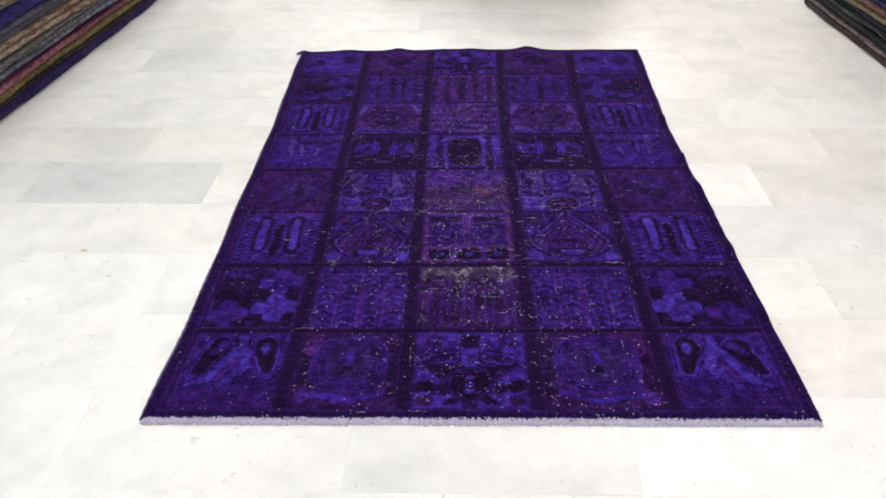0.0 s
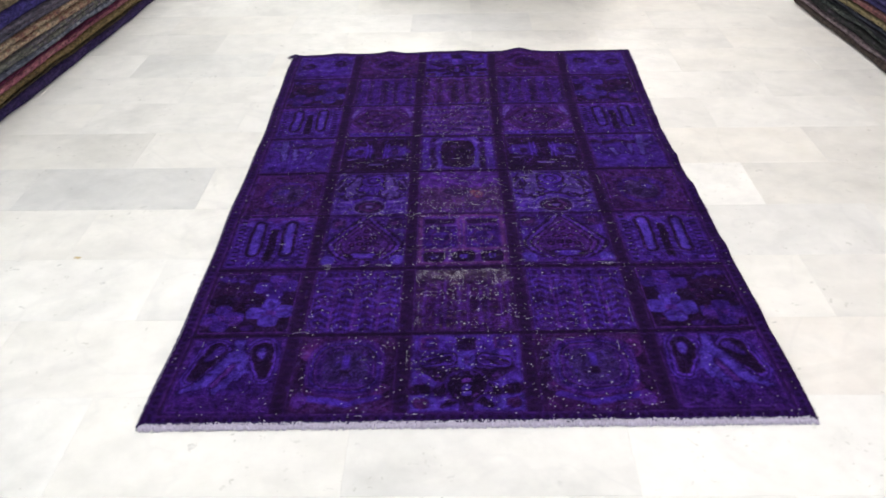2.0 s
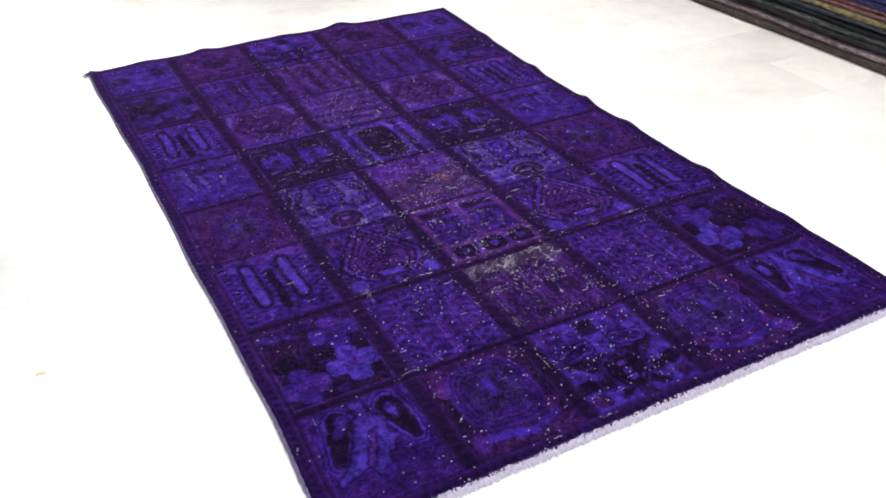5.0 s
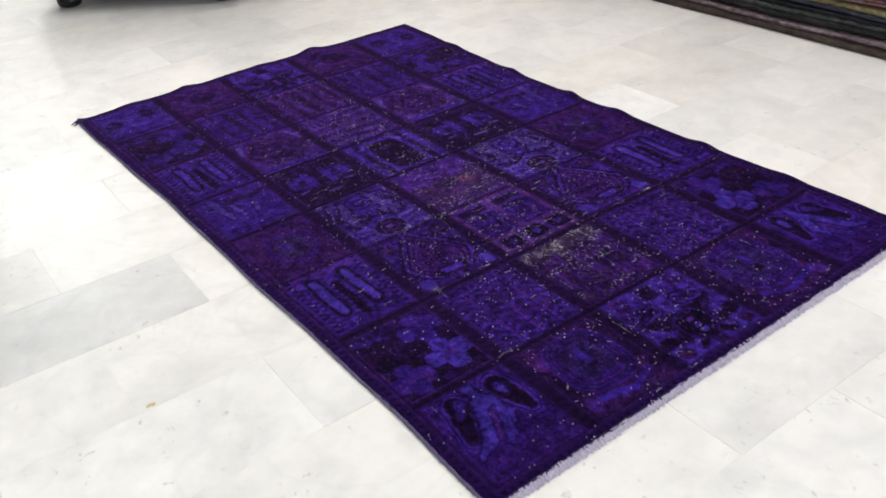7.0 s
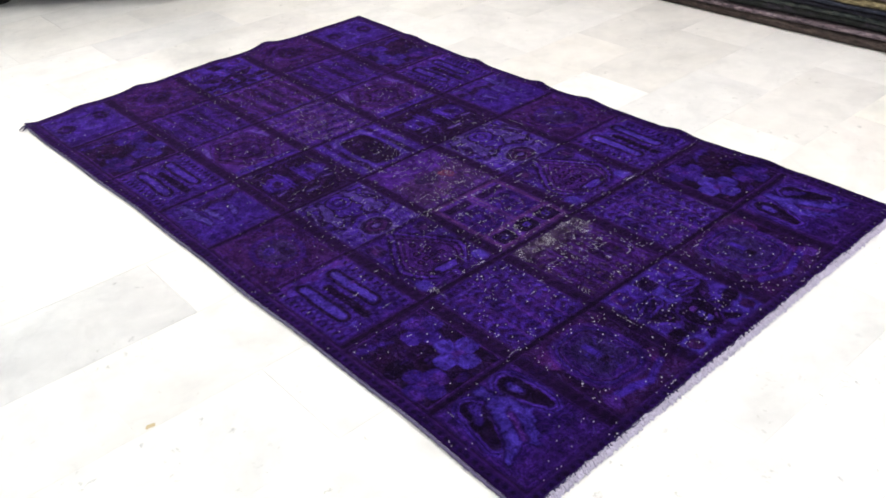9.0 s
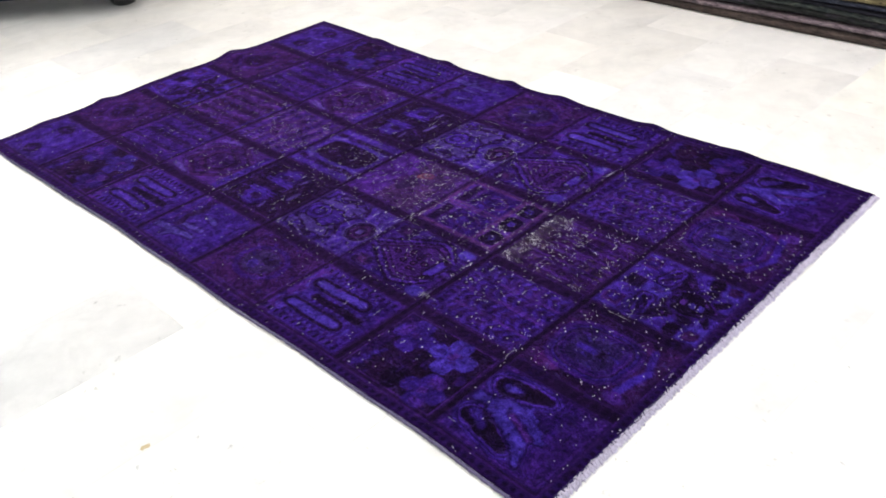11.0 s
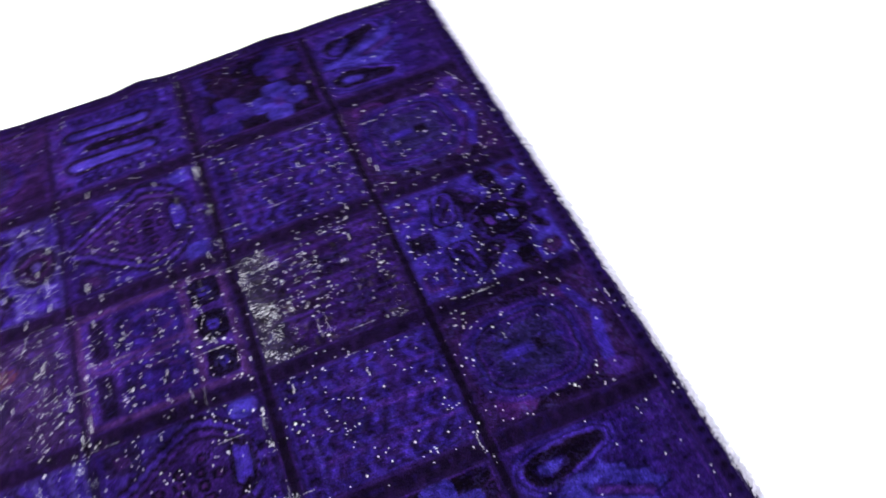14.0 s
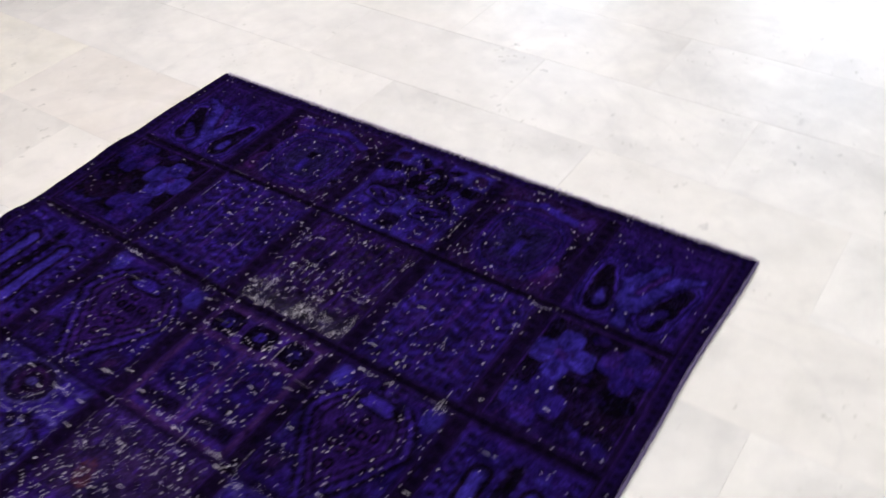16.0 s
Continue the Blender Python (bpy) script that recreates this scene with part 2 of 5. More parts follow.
def cotton(name, colour):
    m, ns, ln, b = material(name, 0.95)
    n = node(ns, "ShaderNodeTexNoise", Scale=180.0, Detail=4.0)
    ln.new(ns.new("ShaderNodeTexCoord").outputs["Object"], n.inputs["Vector"])
    r = ramp(ns, [(0.3, tuple(0.7 * k for k in colour)), (0.65, colour)])
    ln.new(n.outputs[0], r.inputs[0])
    ln.new(r.outputs[0], b.inputs["Base Color"])
    b.inputs["Specular IOR Level"].default_value = 0.1
    return m


def lacquer(name, colour, rough):
    m, ns, ln, b = material(name, rough, 0.0, colour)
    n = node(ns, "ShaderNodeTexNoise", Scale=30.0, Detail=4.0)
    ln.new(ns.new("ShaderNodeTexCoord").outputs["Object"], n.inputs["Vector"])
    r = ramp(ns, [(0.3, (rough * 0.7,) * 3), (0.7, (rough * 1.4,) * 3)])
    ln.new(n.outputs[0], r.inputs[0])
    ln.new(r.outputs[0], b.inputs["Roughness"])
    return m


MARBLE = marble()
GROUT = plaster("grout", (0.74, 0.73, 0.71))
WALL = plaster("wall_paint", (0.80, 0.79, 0.76))
CEILING = plaster("ceiling_paint", (0.82, 0.82, 0.80))
PILE = rug_pile()
FRINGE = cotton("fringe_cotton", (0.56, 0.51, 0.64))
SELVEDGE = cotton("selvedge_cotton", (0.12, 0.10, 0.19))
STITCH = cotton("stitch_cotton", (0.27, 0.24, 0.35))
NAVY = wool("navy_upholstery", [(0.018, 0.024, 0.05), (0.035, 0.045, 0.085)], 60.0, (1, 1, 1))
BLACK = lacquer("black_lacquer", (0.012, 0.012, 0.013), 0.22)
ALUMINIUM = lacquer("window_aluminium", (0.55, 0.56, 0.57), 0.4)
glow, gn, gl, gb = material("lamp_diffuser", 0.5)
gb.inputs["Emission Color"].default_value, gb.inputs["Emission Strength"].default_value = (1.0, 0.96, 0.9, 1), 6.0
glass, _, _, kb = material("window_glass", 0.02)
kb.inputs["Transmission Weight"].default_value = 1.0

# ---- building helpers ----


def mesh_from(name, verts, faces, mat, smooth=False):
    me = bpy.data.meshes.new(name)
    me.from_pydata(verts, [], faces)
    me.materials.append(mat)
    if smooth:
        me.polygons.foreach_set("use_smooth", [True] * len(me.polygons))
    me.update()
    return me


def part(name, bm, mat, parent, label=""):
    """One mesh object from a bmesh, under a thing or a part."""
    me = bpy.data.meshes.new(name)
    bm.to_mesh(me)
    bm.free()
    me.materials.append(mat)
    ob = new(name, me)
    ob.parent = parent
    return tagged(ob, label)


def box(x0, x1, y0, y1, z0, z1, bevel=0.0, segments=2):
    bm = bmesh.new()
    bmesh.ops.create_cube(bm, size=1.0, matrix=Matrix.LocRotScale(((x0 + x1) / 2, (y0 + y1) / 2, (z0 + z1) / 2), None, (x1 - x0, y1 - y0, z1 - z0)))
    if bevel:
        bmesh.ops.bevel(bm, geom=bm.edges[:], offset=bevel, segments=segments, affect="EDGES", profile=0.5)
        for f in bm.faces:
            f.smooth = True
    return bm


def turned(profile, around=28):
    """A turned solid from (radius, height) pairs."""
    bm = bmesh.new()
    rings = [[bm.verts.new((r * math.cos(2 * math.pi * k / around), r * math.sin(2 * math.pi * k / around), z)) for k in range(around)] for r, z in profile]
    for a, b in zip(rings, rings[1:]):
        for k in range(around):
            bm.faces.new((a[k], a[(k + 1) % around], b[(k + 1) % around], b[k])).smooth = True
    bm.faces.new(rings[0][::-1])
    bm.faces.new(rings[-1])
    return bm


def setting(name, bm, mat, label, category):
    return tagged(part(name, bm, mat, None), label, category, kind="structure")


# ---- the room ----
W, E_, S, N_, H_ = ROOM
setting("wall_west", box(W - 0.15, W, S - 0.15, N_ + 0.15, -0.05, H_), WALL, "plain white plastered showroom wall", "wall")
setting("wall_east", box(E_, E_ + 0.15, S - 0.15, N_ + 0.15, -0.05, H_), WALL, "plain white plastered showroom wall", "wall")
setting("wall_north", box(W, E_, N_, N_ + 0.15, -0.05, H_), WALL, "plain white plastered showroom wall", "wall")
WZ0, WZ1 = WINDOW_Z
(A0, A1), (B0, B1) = WINDOWS
south = bmesh.new()
for q in ((W, A0, -0.05, H_), (A1, B0, -0.05, H_), (B1, E_, -0.05, H_), (A0, A1, -0.05, WZ0), (A0, A1, WZ1, H_), (B0, B1, -0.05, WZ0), (B0, B1, WZ1, H_)):
    bmesh.ops.create_cube(south, size=1.0, matrix=Matrix.LocRotScale(((q[0] + q[1]) / 2, S - 0.075, (q[2] + q[3]) / 2), None, (q[1] - q[0], 0.15, q[3] - q[2])))
setting("wall_south", south, WALL, "plain white wall with two window openings", "wall")
setting("ceiling", box(W - 0.15, E_ + 0.15, S - 0.15, N_ + 0.15, H_, H_ + 0.1), CEILING, "plain white showroom ceiling", "ceiling")

for k, (x0, x1) in enumerate(WINDOWS):
    window = tagged(new("window_%d" % (k + 1)), "daylit window with grey aluminium frame", "window", kind="structure")
    for a0, a1, z0, z1 in ((x0, x1, WZ0, WZ0 + 0.05), (x0, x1, WZ1 - 0.05, WZ1), (x0, x0 + 0.05, WZ0 + 0.05, WZ1 - 0.05), (x1 - 0.05, x1, WZ0 + 0.05, WZ1 - 0.05)):
        part("window_frame", box(a0, a1, S - 0.11, S - 0.06, z0, z1, 0.004), ALUMINIUM, window)
    pane = part("pane", box(x0 + 0.05, x1 - 0.05, S - 0.09, S - 0.084, WZ0 + 0.05, WZ1 - 0.05), glass, window)
    pane.visible_shadow = False

# Panels for the added lamps; none of them is in view.
for lx, ly in LAMP_PLACES:
    lamp = tagged(new("added_ceiling_panel"), "added white rectangular ceiling light panel, out of view", "light", "ceiling lights")
    lamp.matrix_world = pose(lx, ly, H_)
    rim = bmesh.new()
    for x0, x1, y0, y1 in ((-0.6, 0.6, -0.3, -0.265), (-0.6, 0.6, 0.265, 0.3), (-0.6, -0.565, -0.265, 0.265), (0.565, 0.6, -0.265, 0.265)):
        bmesh.ops.create_cube(rim, size=1.0, matrix=Matrix.LocRotScale(((x0 + x1) / 2, (y0 + y1) / 2, -0.0145), None, (x1 - x0, y1 - y0, 0.025)))
    part("frame", rim, ALUMINIUM, lamp)
    part("diffuser", box(-0.563, 0.563, -0.263, 0.263, -0.016, -0.004), glow, lamp)

# ---- the navy armchair beyond the rug ----
chair = tagged(new("armchair"), "dark navy upholstered armchair on black round feet", "armchair")
chair.matrix_world = pose(-0.005, 4.385, 0, 0, 0, -39.1)
part("seat_base", box(-0.64, 0.64, -0.20, 0.80, 0.118, 0.30, 0.03, 3), NAVY, chair)
part("seat_cushion", box(-0.40, 0.40, -0.21, 0.60, 0.302, 0.45, 0.05, 4), NAVY, chair)
# Unseen back and arms, raised to block the north lamps' light in front.
part("backrest", box(-0.64, 0.64, 0.61, 0.84, 0.302, 1.05, 0.07, 4), NAVY, chair)
for side in (-1, 1):
    part("armrest", box(min(side * 0.41, side * 0.64), max(side * 0.41, side * 0.64), -0.20, 0.605, 0.302, 0.72, 0.06, 4), NAVY, chair)
    for fy in (0.0, 0.62):
        foot = part("foot", turned([(0.050, 0.0), (0.064, 0.006), (0.074, 0.026), (0.075, 0.050), (0.064, 0.070), (0.058, 0.120)]), BLACK, chair, "glossy black round foot")
        foot.location = (side * 0.4855, fy, 0)

# ---- stacks of folded rugs ----


def noise_line(count, seed, knots):
    rng = np.random.default_rng(seed)
    return np.interp(np.linspace(0, knots, count), np.arange(knots + 1), rng.normal(0, 1, knots + 1))


def folded_rug(label, mat, side, z0, z1, y0, y1, face, slope, seed, plies):
    """A rug folded into a long flat bundle; its rounded folds look towards the aisle. side: +1 faces east, -1 faces west."""
    thing = tagged(new("folded_rug"), label, "rug", "stack of folded rugs")
    rng = np.random.default_rng(seed)
    count, depth = 70, 0.95
    ends = (y0 + rng.uniform(-0.04, 0.04), y1 + rng.uniform(-0.04, 0.04))
    ys = np.linspace(*ends, count)
    inset = 0.004 * noise_line(count, seed + 1, 6) + 0.002 * noise_line(count, seed + 2, 40)
    step = (z1 - z0) / plies
    for p in range(plies):
        lo, hi = z0 + p * step, z0 + (p + 1) * step - 0.002
        mid, half = (lo + hi) / 2, (hi - lo) / 2
        sag = 0.004 * noise_line(count, seed + 7 + p, 9) * (1 if z0 > 0.001 else 0)
        push = inset + 0.004 * noise_line(count, seed + 30 + p, 18)
        arc = [(-1.1 * half * (1 - math.cos(a)), half * math.sin(a)) for a in np.linspace(-math.pi / 2, math.pi / 2, 9)]
        ring = [(-depth, -half)] + arc + [(-depth, half)]
        verts, faces = [], []
        for k, y in enumerate(ys):
            for dx, dz in ring:
                x = face + slope * y + side * (dx + (push[k] if dx > -0.5 else 0))
                lift = sag[k] * (1 if dx > -0.5 else 0)
                verts.append((x, y, max(mid + dz + lift, 0.001)))
        m = len(ring)
        for k in range(count - 1):
            for j in range(m):
                q = (k * m + j, k * m + (j + 1) % m, (k + 1) * m + (j + 1) % m, (k + 1) * m + j)
                faces.append(q if side < 0 else q[::-1])
        faces += [tuple(range(m)), tuple(range((count - 1) * m, count * m))[::-1]]
        ob = new("fold", mesh_from("fold", verts, faces, mat, True))
        ob.parent = thing
    return thing


LEFT_STACK = [
    ("dark violet folded rug at the bottom of a stack", 0.060, [(0.009, 0.006, 0.028), (0.024, 0.015, 0.065), (0.040, 0.024, 0.075)], 1),
    ("thin black and olive folded rug", 0.076, [(0.008, 0.007, 0.008), (0.06, 0.045, 0.02)], 1),
    ("muted olive gold folded rug", 0.112, [(0.05, 0.036, 0.02), (0.14, 0.10, 0.045), (0.17, 0.125, 0.075)], 1),
    ("dusty rose wool folded rug", 0.146, [(0.10, 0.03, 0.05), (0.20, 0.07, 0.095), (0.19, 0.12, 0.11)], 1),
    ("thin dark crimson folded rug", 0.160, [(0.035, 0.006, 0.02), (0.10, 0.016, 0.05)], 1),
    ("blue grey patterned folded rug", 0.192, [(0.03, 0.035, 0.06), (0.10, 0.11, 0.15), (0.26, 0.25, 0.27)], 1),
    ("grey and cream patterned folded rug", 0.240, [(0.025, 0.03, 0.035), (0.13, 0.13, 0.11), (0.06, 0.05, 0.09), (0.33, 0.29, 0.21)], 2),
    ("cream and rust patterned folded rug", 0.300, [(0.03, 0.010, 0.035), (0.17, 0.085, 0.065), (0.30, 0.24, 0.17), (0.05, 0.03, 0.05)], 2),
    ("slate grey wool folded rug", 0.360, [(0.02, 0.02, 0.035), (0.07, 0.065, 0.095), (0.11, 0.08, 0.11)], 2),
    ("bright violet blue folded rug", 0.430, [(0.014, 0.010, 0.055), (0.045, 0.036, 0.19)], 1),
    ("olive brown patterned folded rug", 0.500, [(0.04, 0.03, 0.025), (0.13, 0.10, 0.07), (0.2, 0.16, 0.12)], 1),
    ("dark plum wool folded rug", 0.570, [(0.03, 0.012, 0.04), (0.08, 0.03, 0.08)], 1),
    ("dark grey folded rug on top of a stack", 0.640, [(0.03, 0.03, 0.035), (0.08, 0.08, 0.085)], 1),
]
RIGHT_STACK = [
    ("taupe brown folded rug at the bottom of a stack", 0.046, [(0.040, 0.030, 0.028), (0.075, 0.057, 0.052)], 1),
    ("mauve grey patterned folded rug", 0.072, [(0.05, 0.04, 0.05), (0.15, 0.115, 0.13), (0.22, 0.18, 0.2)], 1),
    ("black and charcoal folded rug", 0.112, [(0.008, 0.008, 0.009), (0.02, 0.022, 0.021), (0.05, 0.038, 0.06)], 1),
    ("slate green patterned folded rug", 0.140, [(0.012, 0.015, 0.017), (0.04, 0.048, 0.048), (0.11, 0.115, 0.10)], 1),
    ("thin plain black wool folded rug", 0.158, [(0.008, 0.008, 0.011), (0.02, 0.02, 0.03)], 1),
    ("dark slate blue folded rug", 0.180, [(0.014, 0.016, 0.028), (0.05, 0.055, 0.075)], 1),
    ("muted gold wool folded rug", 0.212, [(0.12, 0.095, 0.05), (0.20, 0.17, 0.10)], 1),
    ("rust and mauve patterned folded rug", 0.250, [(0.05, 0.02, 0.04), (0.18, 0.08, 0.075), (0.2, 0.16, 0.18)], 2),
    ("dark indigo wool folded rug", 0.310, [(0.015, 0.014, 0.05), (0.05, 0.04, 0.13)], 2),
    ("grey and cream folded rug on top of a stack", 0.380, [(0.08, 0.07, 0.08), (0.25, 0.23, 0.2)], 1),
]
for rows, side, y0, y1, face, slope, seed in ((LEFT_STACK, 1, 1.3, 5.0, -2.180, 0.057, 100), (RIGHT_STACK, -1, -0.5, 3.68, 2.098, -0.031, 400)):
    z = 0.001
    for k, (label, top, colours, plies) in enumerate(rows):
        mat = wool(label.split(" folded")[0].replace(" ", "_"), colours)
        folded_rug(label, mat, side, z, top, y0, y1, face, slope, seed + 50 * k, plies)
        z = top + 0.0025

# ---- the violet overdyed rug ----
RUG_W, RUG_L, NX, NY = 1.70, 2.76, 920, 1490
NIGHT, PLUM, VIOLET = np.array((0.0135, 0.0052, 0.027)), np.array((0.043, 0.0125, 0.105)), np.array((0.066, 0.021, 0.24))
INDIGO, BLUE, BRIGHT = np.array((0.034, 0.0115, 0.175)), np.array((0.054, 0.024, 0.33)), np.array((0.070, 0.040, 0.44))
LACE = np.array((0.105, 0.070, 0.42))
SLATE, PINK, RUST = np.array((0.034, 0.022, 0.105)), np.array((0.075, 0.018, 0.18)), np.array((0.12, 0.035, 0.06))


def smooth_noise(shape, cells, seed):
    """Smooth noise of about -1 to 1 on a grid, with cells blobs along each way."""
    rng = np.random.default_rng(seed)
    cx, cy = cells
    g = rng.uniform(-1, 1, (cx + 2, cy + 2))
    a, b = np.linspace(0, cx, shape[0]), np.linspace(0, cy, shape[1])
    i, j = a.astype(int), b.astype(int)
    p, q = a - i, b - j
    p, q = (p * p * (3 - 2 * p))[:, None], (q * q * (3 - 2 * q))[None]
    return (g[i][:, j] * (1 - p) + g[i + 1][:, j] * p) * (1 - q) + (g[i][:, j + 1] * (1 - p) + g[i + 1][:, j + 1] * p) * q


class Weave:
    """One panel of the rug being drawn: u to the right and v away, from -1 to 1, with a hand-woven waver."""

    def __init__(self, u, v, ground, seed):
        self.rng = np.random.default_rng(seed)
        self.seed, self.shape = seed, u.shape
        self.u0, self.v0 = u, v
        self.u = u + 0.024 * smooth_noise(u.shape, (5, 5), seed) + 0.013 * smooth_noise(u.shape, (18, 18), seed + 1)
        self.v = v + 0.024 * smooth_noise(u.shape, (5, 5), seed + 2) + 0.013 * smooth_noise(u.shape, (18, 18), seed + 3)
        # Knots of about 4 mm: every figure steps from knot to knot.
        self.u, self.v = np.round(self.u / 0.029) * 0.029, np.round(self.v / 0.027) * 0.027
        self.c = np.ones(u.shape + (3,)) * ground

    def lay(self, where, colour, much=1.0):
        k = (np.clip(where, 0, 1) * much)[..., None]
        self.c = self.c * (1 - k) + np.asarray(colour) * k
        return self

    def disc(self, x, y, rx, ry, turn=0.0):
        """How far inside an ellipse: over 0 within, 1 at the middle."""
        a, b = self.u - x, self.v - y
        ca, sa = math.cos(turn), math.sin(turn)
        return 1 - np.hypot((a * ca + b * sa) / rx, (b * ca - a * sa) / ry)

    def inside(self, d, sharp=14.0):
        return np.clip(d * sharp + 0.5, 0, 1)

    def oval(self, x, y, rx, ry, colour, turn=0.0, much=1.0):
        return self.lay(self.inside(self.disc(x, y, rx, ry, turn)), colour, much)

    def ring(self, x, y, rx, ry, wide, colour, turn=0.0, much=1.0):
        return self.lay(self.inside(wide - abs(self.disc(x, y, rx, ry, turn)), 20), colour, much)

    def rect(self, x0, x1, y0, y1, colour, much=1.0, sharp=22.0):
        d = np.minimum(np.minimum(self.u - x0, x1 - self.u), np.minimum(self.v - y0, y1 - self.v))
        return self.lay(self.inside(d, sharp), colour, much)

    def line(self, x0, y0, x1, y1, wide, colour, much=1.0):
        dx, dy = x1 - x0, y1 - y0
        s = np.clip(((self.u - x0) * dx + (self.v - y0) * dy) / (dx * dx + dy * dy), 0, 1)
        return self.lay(self.inside(wide - np.hypot(self.u - x0 - s * dx, self.v - y0 - s * dy), 22), colour, much)

    def away(self, *points):
        """The distance from a chain of points."""
        best = np.full(self.shape, 9.0)
        for (x0, y0), (x1, y1) in zip(points, points[1:]):
            dx, dy = x1 - x0, y1 - y0
            k = np.clip(((self.u - x0) * dx + (self.v - y0) * dy) / (dx * dx + dy * dy), 0, 1)
            best = np.minimum(best, np.hypot(self.u - x0 - k * dx, self.v - y0 - k * dy))
        return best

    def drop(self, x0, y0, r0, x1, y1, r1):
        """How far inside a limb that tapers from one round end to the other."""
        dx, dy = x1 - x0, y1 - y0
        k = np.clip(((self.u - x0) * dx + (self.v - y0) * dy) / (dx * dx + dy * dy), 0, 1)
        return r0 + (r1 - r0) * k - np.hypot(self.u - x0 - k * dx, self.v - y0 - k * dy)

    def nest(self, d, bands, much=1.0):
        """Bands one inside another: d is over 0 within the shape; each band starts at its own level."""
        for level, colour in bands:
            self.lay(self.inside(d - level, 30), colour, much)
        return self

    def diamond(self, x, y, rx, ry, colour, wide=None, much=1.0):
        d = 1 - abs(self.u - x) / rx - abs(self.v - y) / ry
        return self.lay(self.inside(d if wide is None else wide - abs(d), 14), colour, much)

    def outline(self, at, wide, colour, much=1.0):
        return self.lay(self.inside(wide - abs(np.maximum(abs(self.u0), abs(self.v0)) - at), 40), colour, much)

    def dots(self, chance, colour, much=1.0, where=1.0, cells=26):
        n = smooth_noise(self.shape, (cells, cells), self.seed + 17)
        cut = np.quantile(n, 1 - chance)
        return self.lay(np.clip((n - cut) * 8, 0, 1) * where, colour, much)

    def mottle(self, amount, cells=12):
        n = smooth_noise(self.shape, (cells, cells), self.seed + 5) + 0.6 * smooth_noise(self.shape, (3 * cells, 3 * cells), self.seed + 6)
        self.c = self.c * np.clip(1 + amount * n, 0.25, 2.2)[..., None]
        return self

    def scroll(self, amount, cells):
        """Thin curling outlines all over, as of small leaves and stems."""
        n = smooth_noise(self.shape, (cells, cells), self.seed + cells) + 0.5 * smooth_noise(self.shape, (2 * cells, 2 * cells), self.seed + cells + 1)
        curl = np.sin(n * 11.0)
        gate = np.clip(0.65 + smooth_noise(self.shape, (5, 5), self.seed + cells + 2), 0, 1)
        self.c = self.c * (1 - amount * gate * np.clip(curl * 1.6 - 0.3, 0, 1))[..., None]
        self.c = self.c + (0.60 * amount * gate * np.clip(-curl * 2.0 - 0.9, 0, 1))[..., None] * (0.5 * BLUE + 0.5 * VIOLET)
        return self

    def filigree(self, colour, cells, much=0.8, wide=0.05, where=1.0):
        """Thin curling lines, alike on both halves of the panel."""
        n = smooth_noise(self.shape, (cells, cells), self.seed + 90 + cells) + 0.6 * smooth_noise(self.shape, (2 * cells, 2 * cells), self.seed + 91 + cells)
        n = 0.62 * n + 0.62 * n[::-1] + 0.16 * smooth_noise(self.shape, (3 * cells, 3 * cells), self.seed + 92)
        line = np.clip(1.6 - abs(n) / wide, 0, 1)
        gate = np.clip(0.75 + 1.1 * smooth_noise(self.shape, (6, 6), self.seed + 93), 0, 1)
        return self.lay(line * gate * where, colour, much)

    def block(self, x, y, rx, ry, colour, much=1.0):
        """A square petal with rounded corners."""
        d = 1 - (abs((self.u - x) / rx) ** 4 + abs((self.v - y) / ry) ** 4) ** 0.25
        return self.lay(self.inside(d, 9), colour, much)

    def flower(self, x, y, r, colour, much=1.0):
        """Four blunt petals round a square heart."""
        colour = np.asarray(colour) * 0.66
        pale = colour * 1.12
        self.block(x - 0.55 * r, y - 0.05 * r, 0.50 * r, 0.40 * r, colour, much).block(x + 0.55 * r, y + 0.06 * r, 0.50 * r, 0.40 * r, colour, much)
        self.block(x, y + 0.42 * r, 0.42 * r, 0.44 * r, pale, much).block(x, y - 0.44 * r, 0.44 * r, 0.44 * r, colour, much)
        for k in range(4):
            a = math.pi / 4 * (2 * k + 1)
            self.line(x, y, x + 0.7 * r * math.cos(a), y + 0.7 * r * math.sin(a), 0.014, INDIGO, 0.7 * much)
        return self


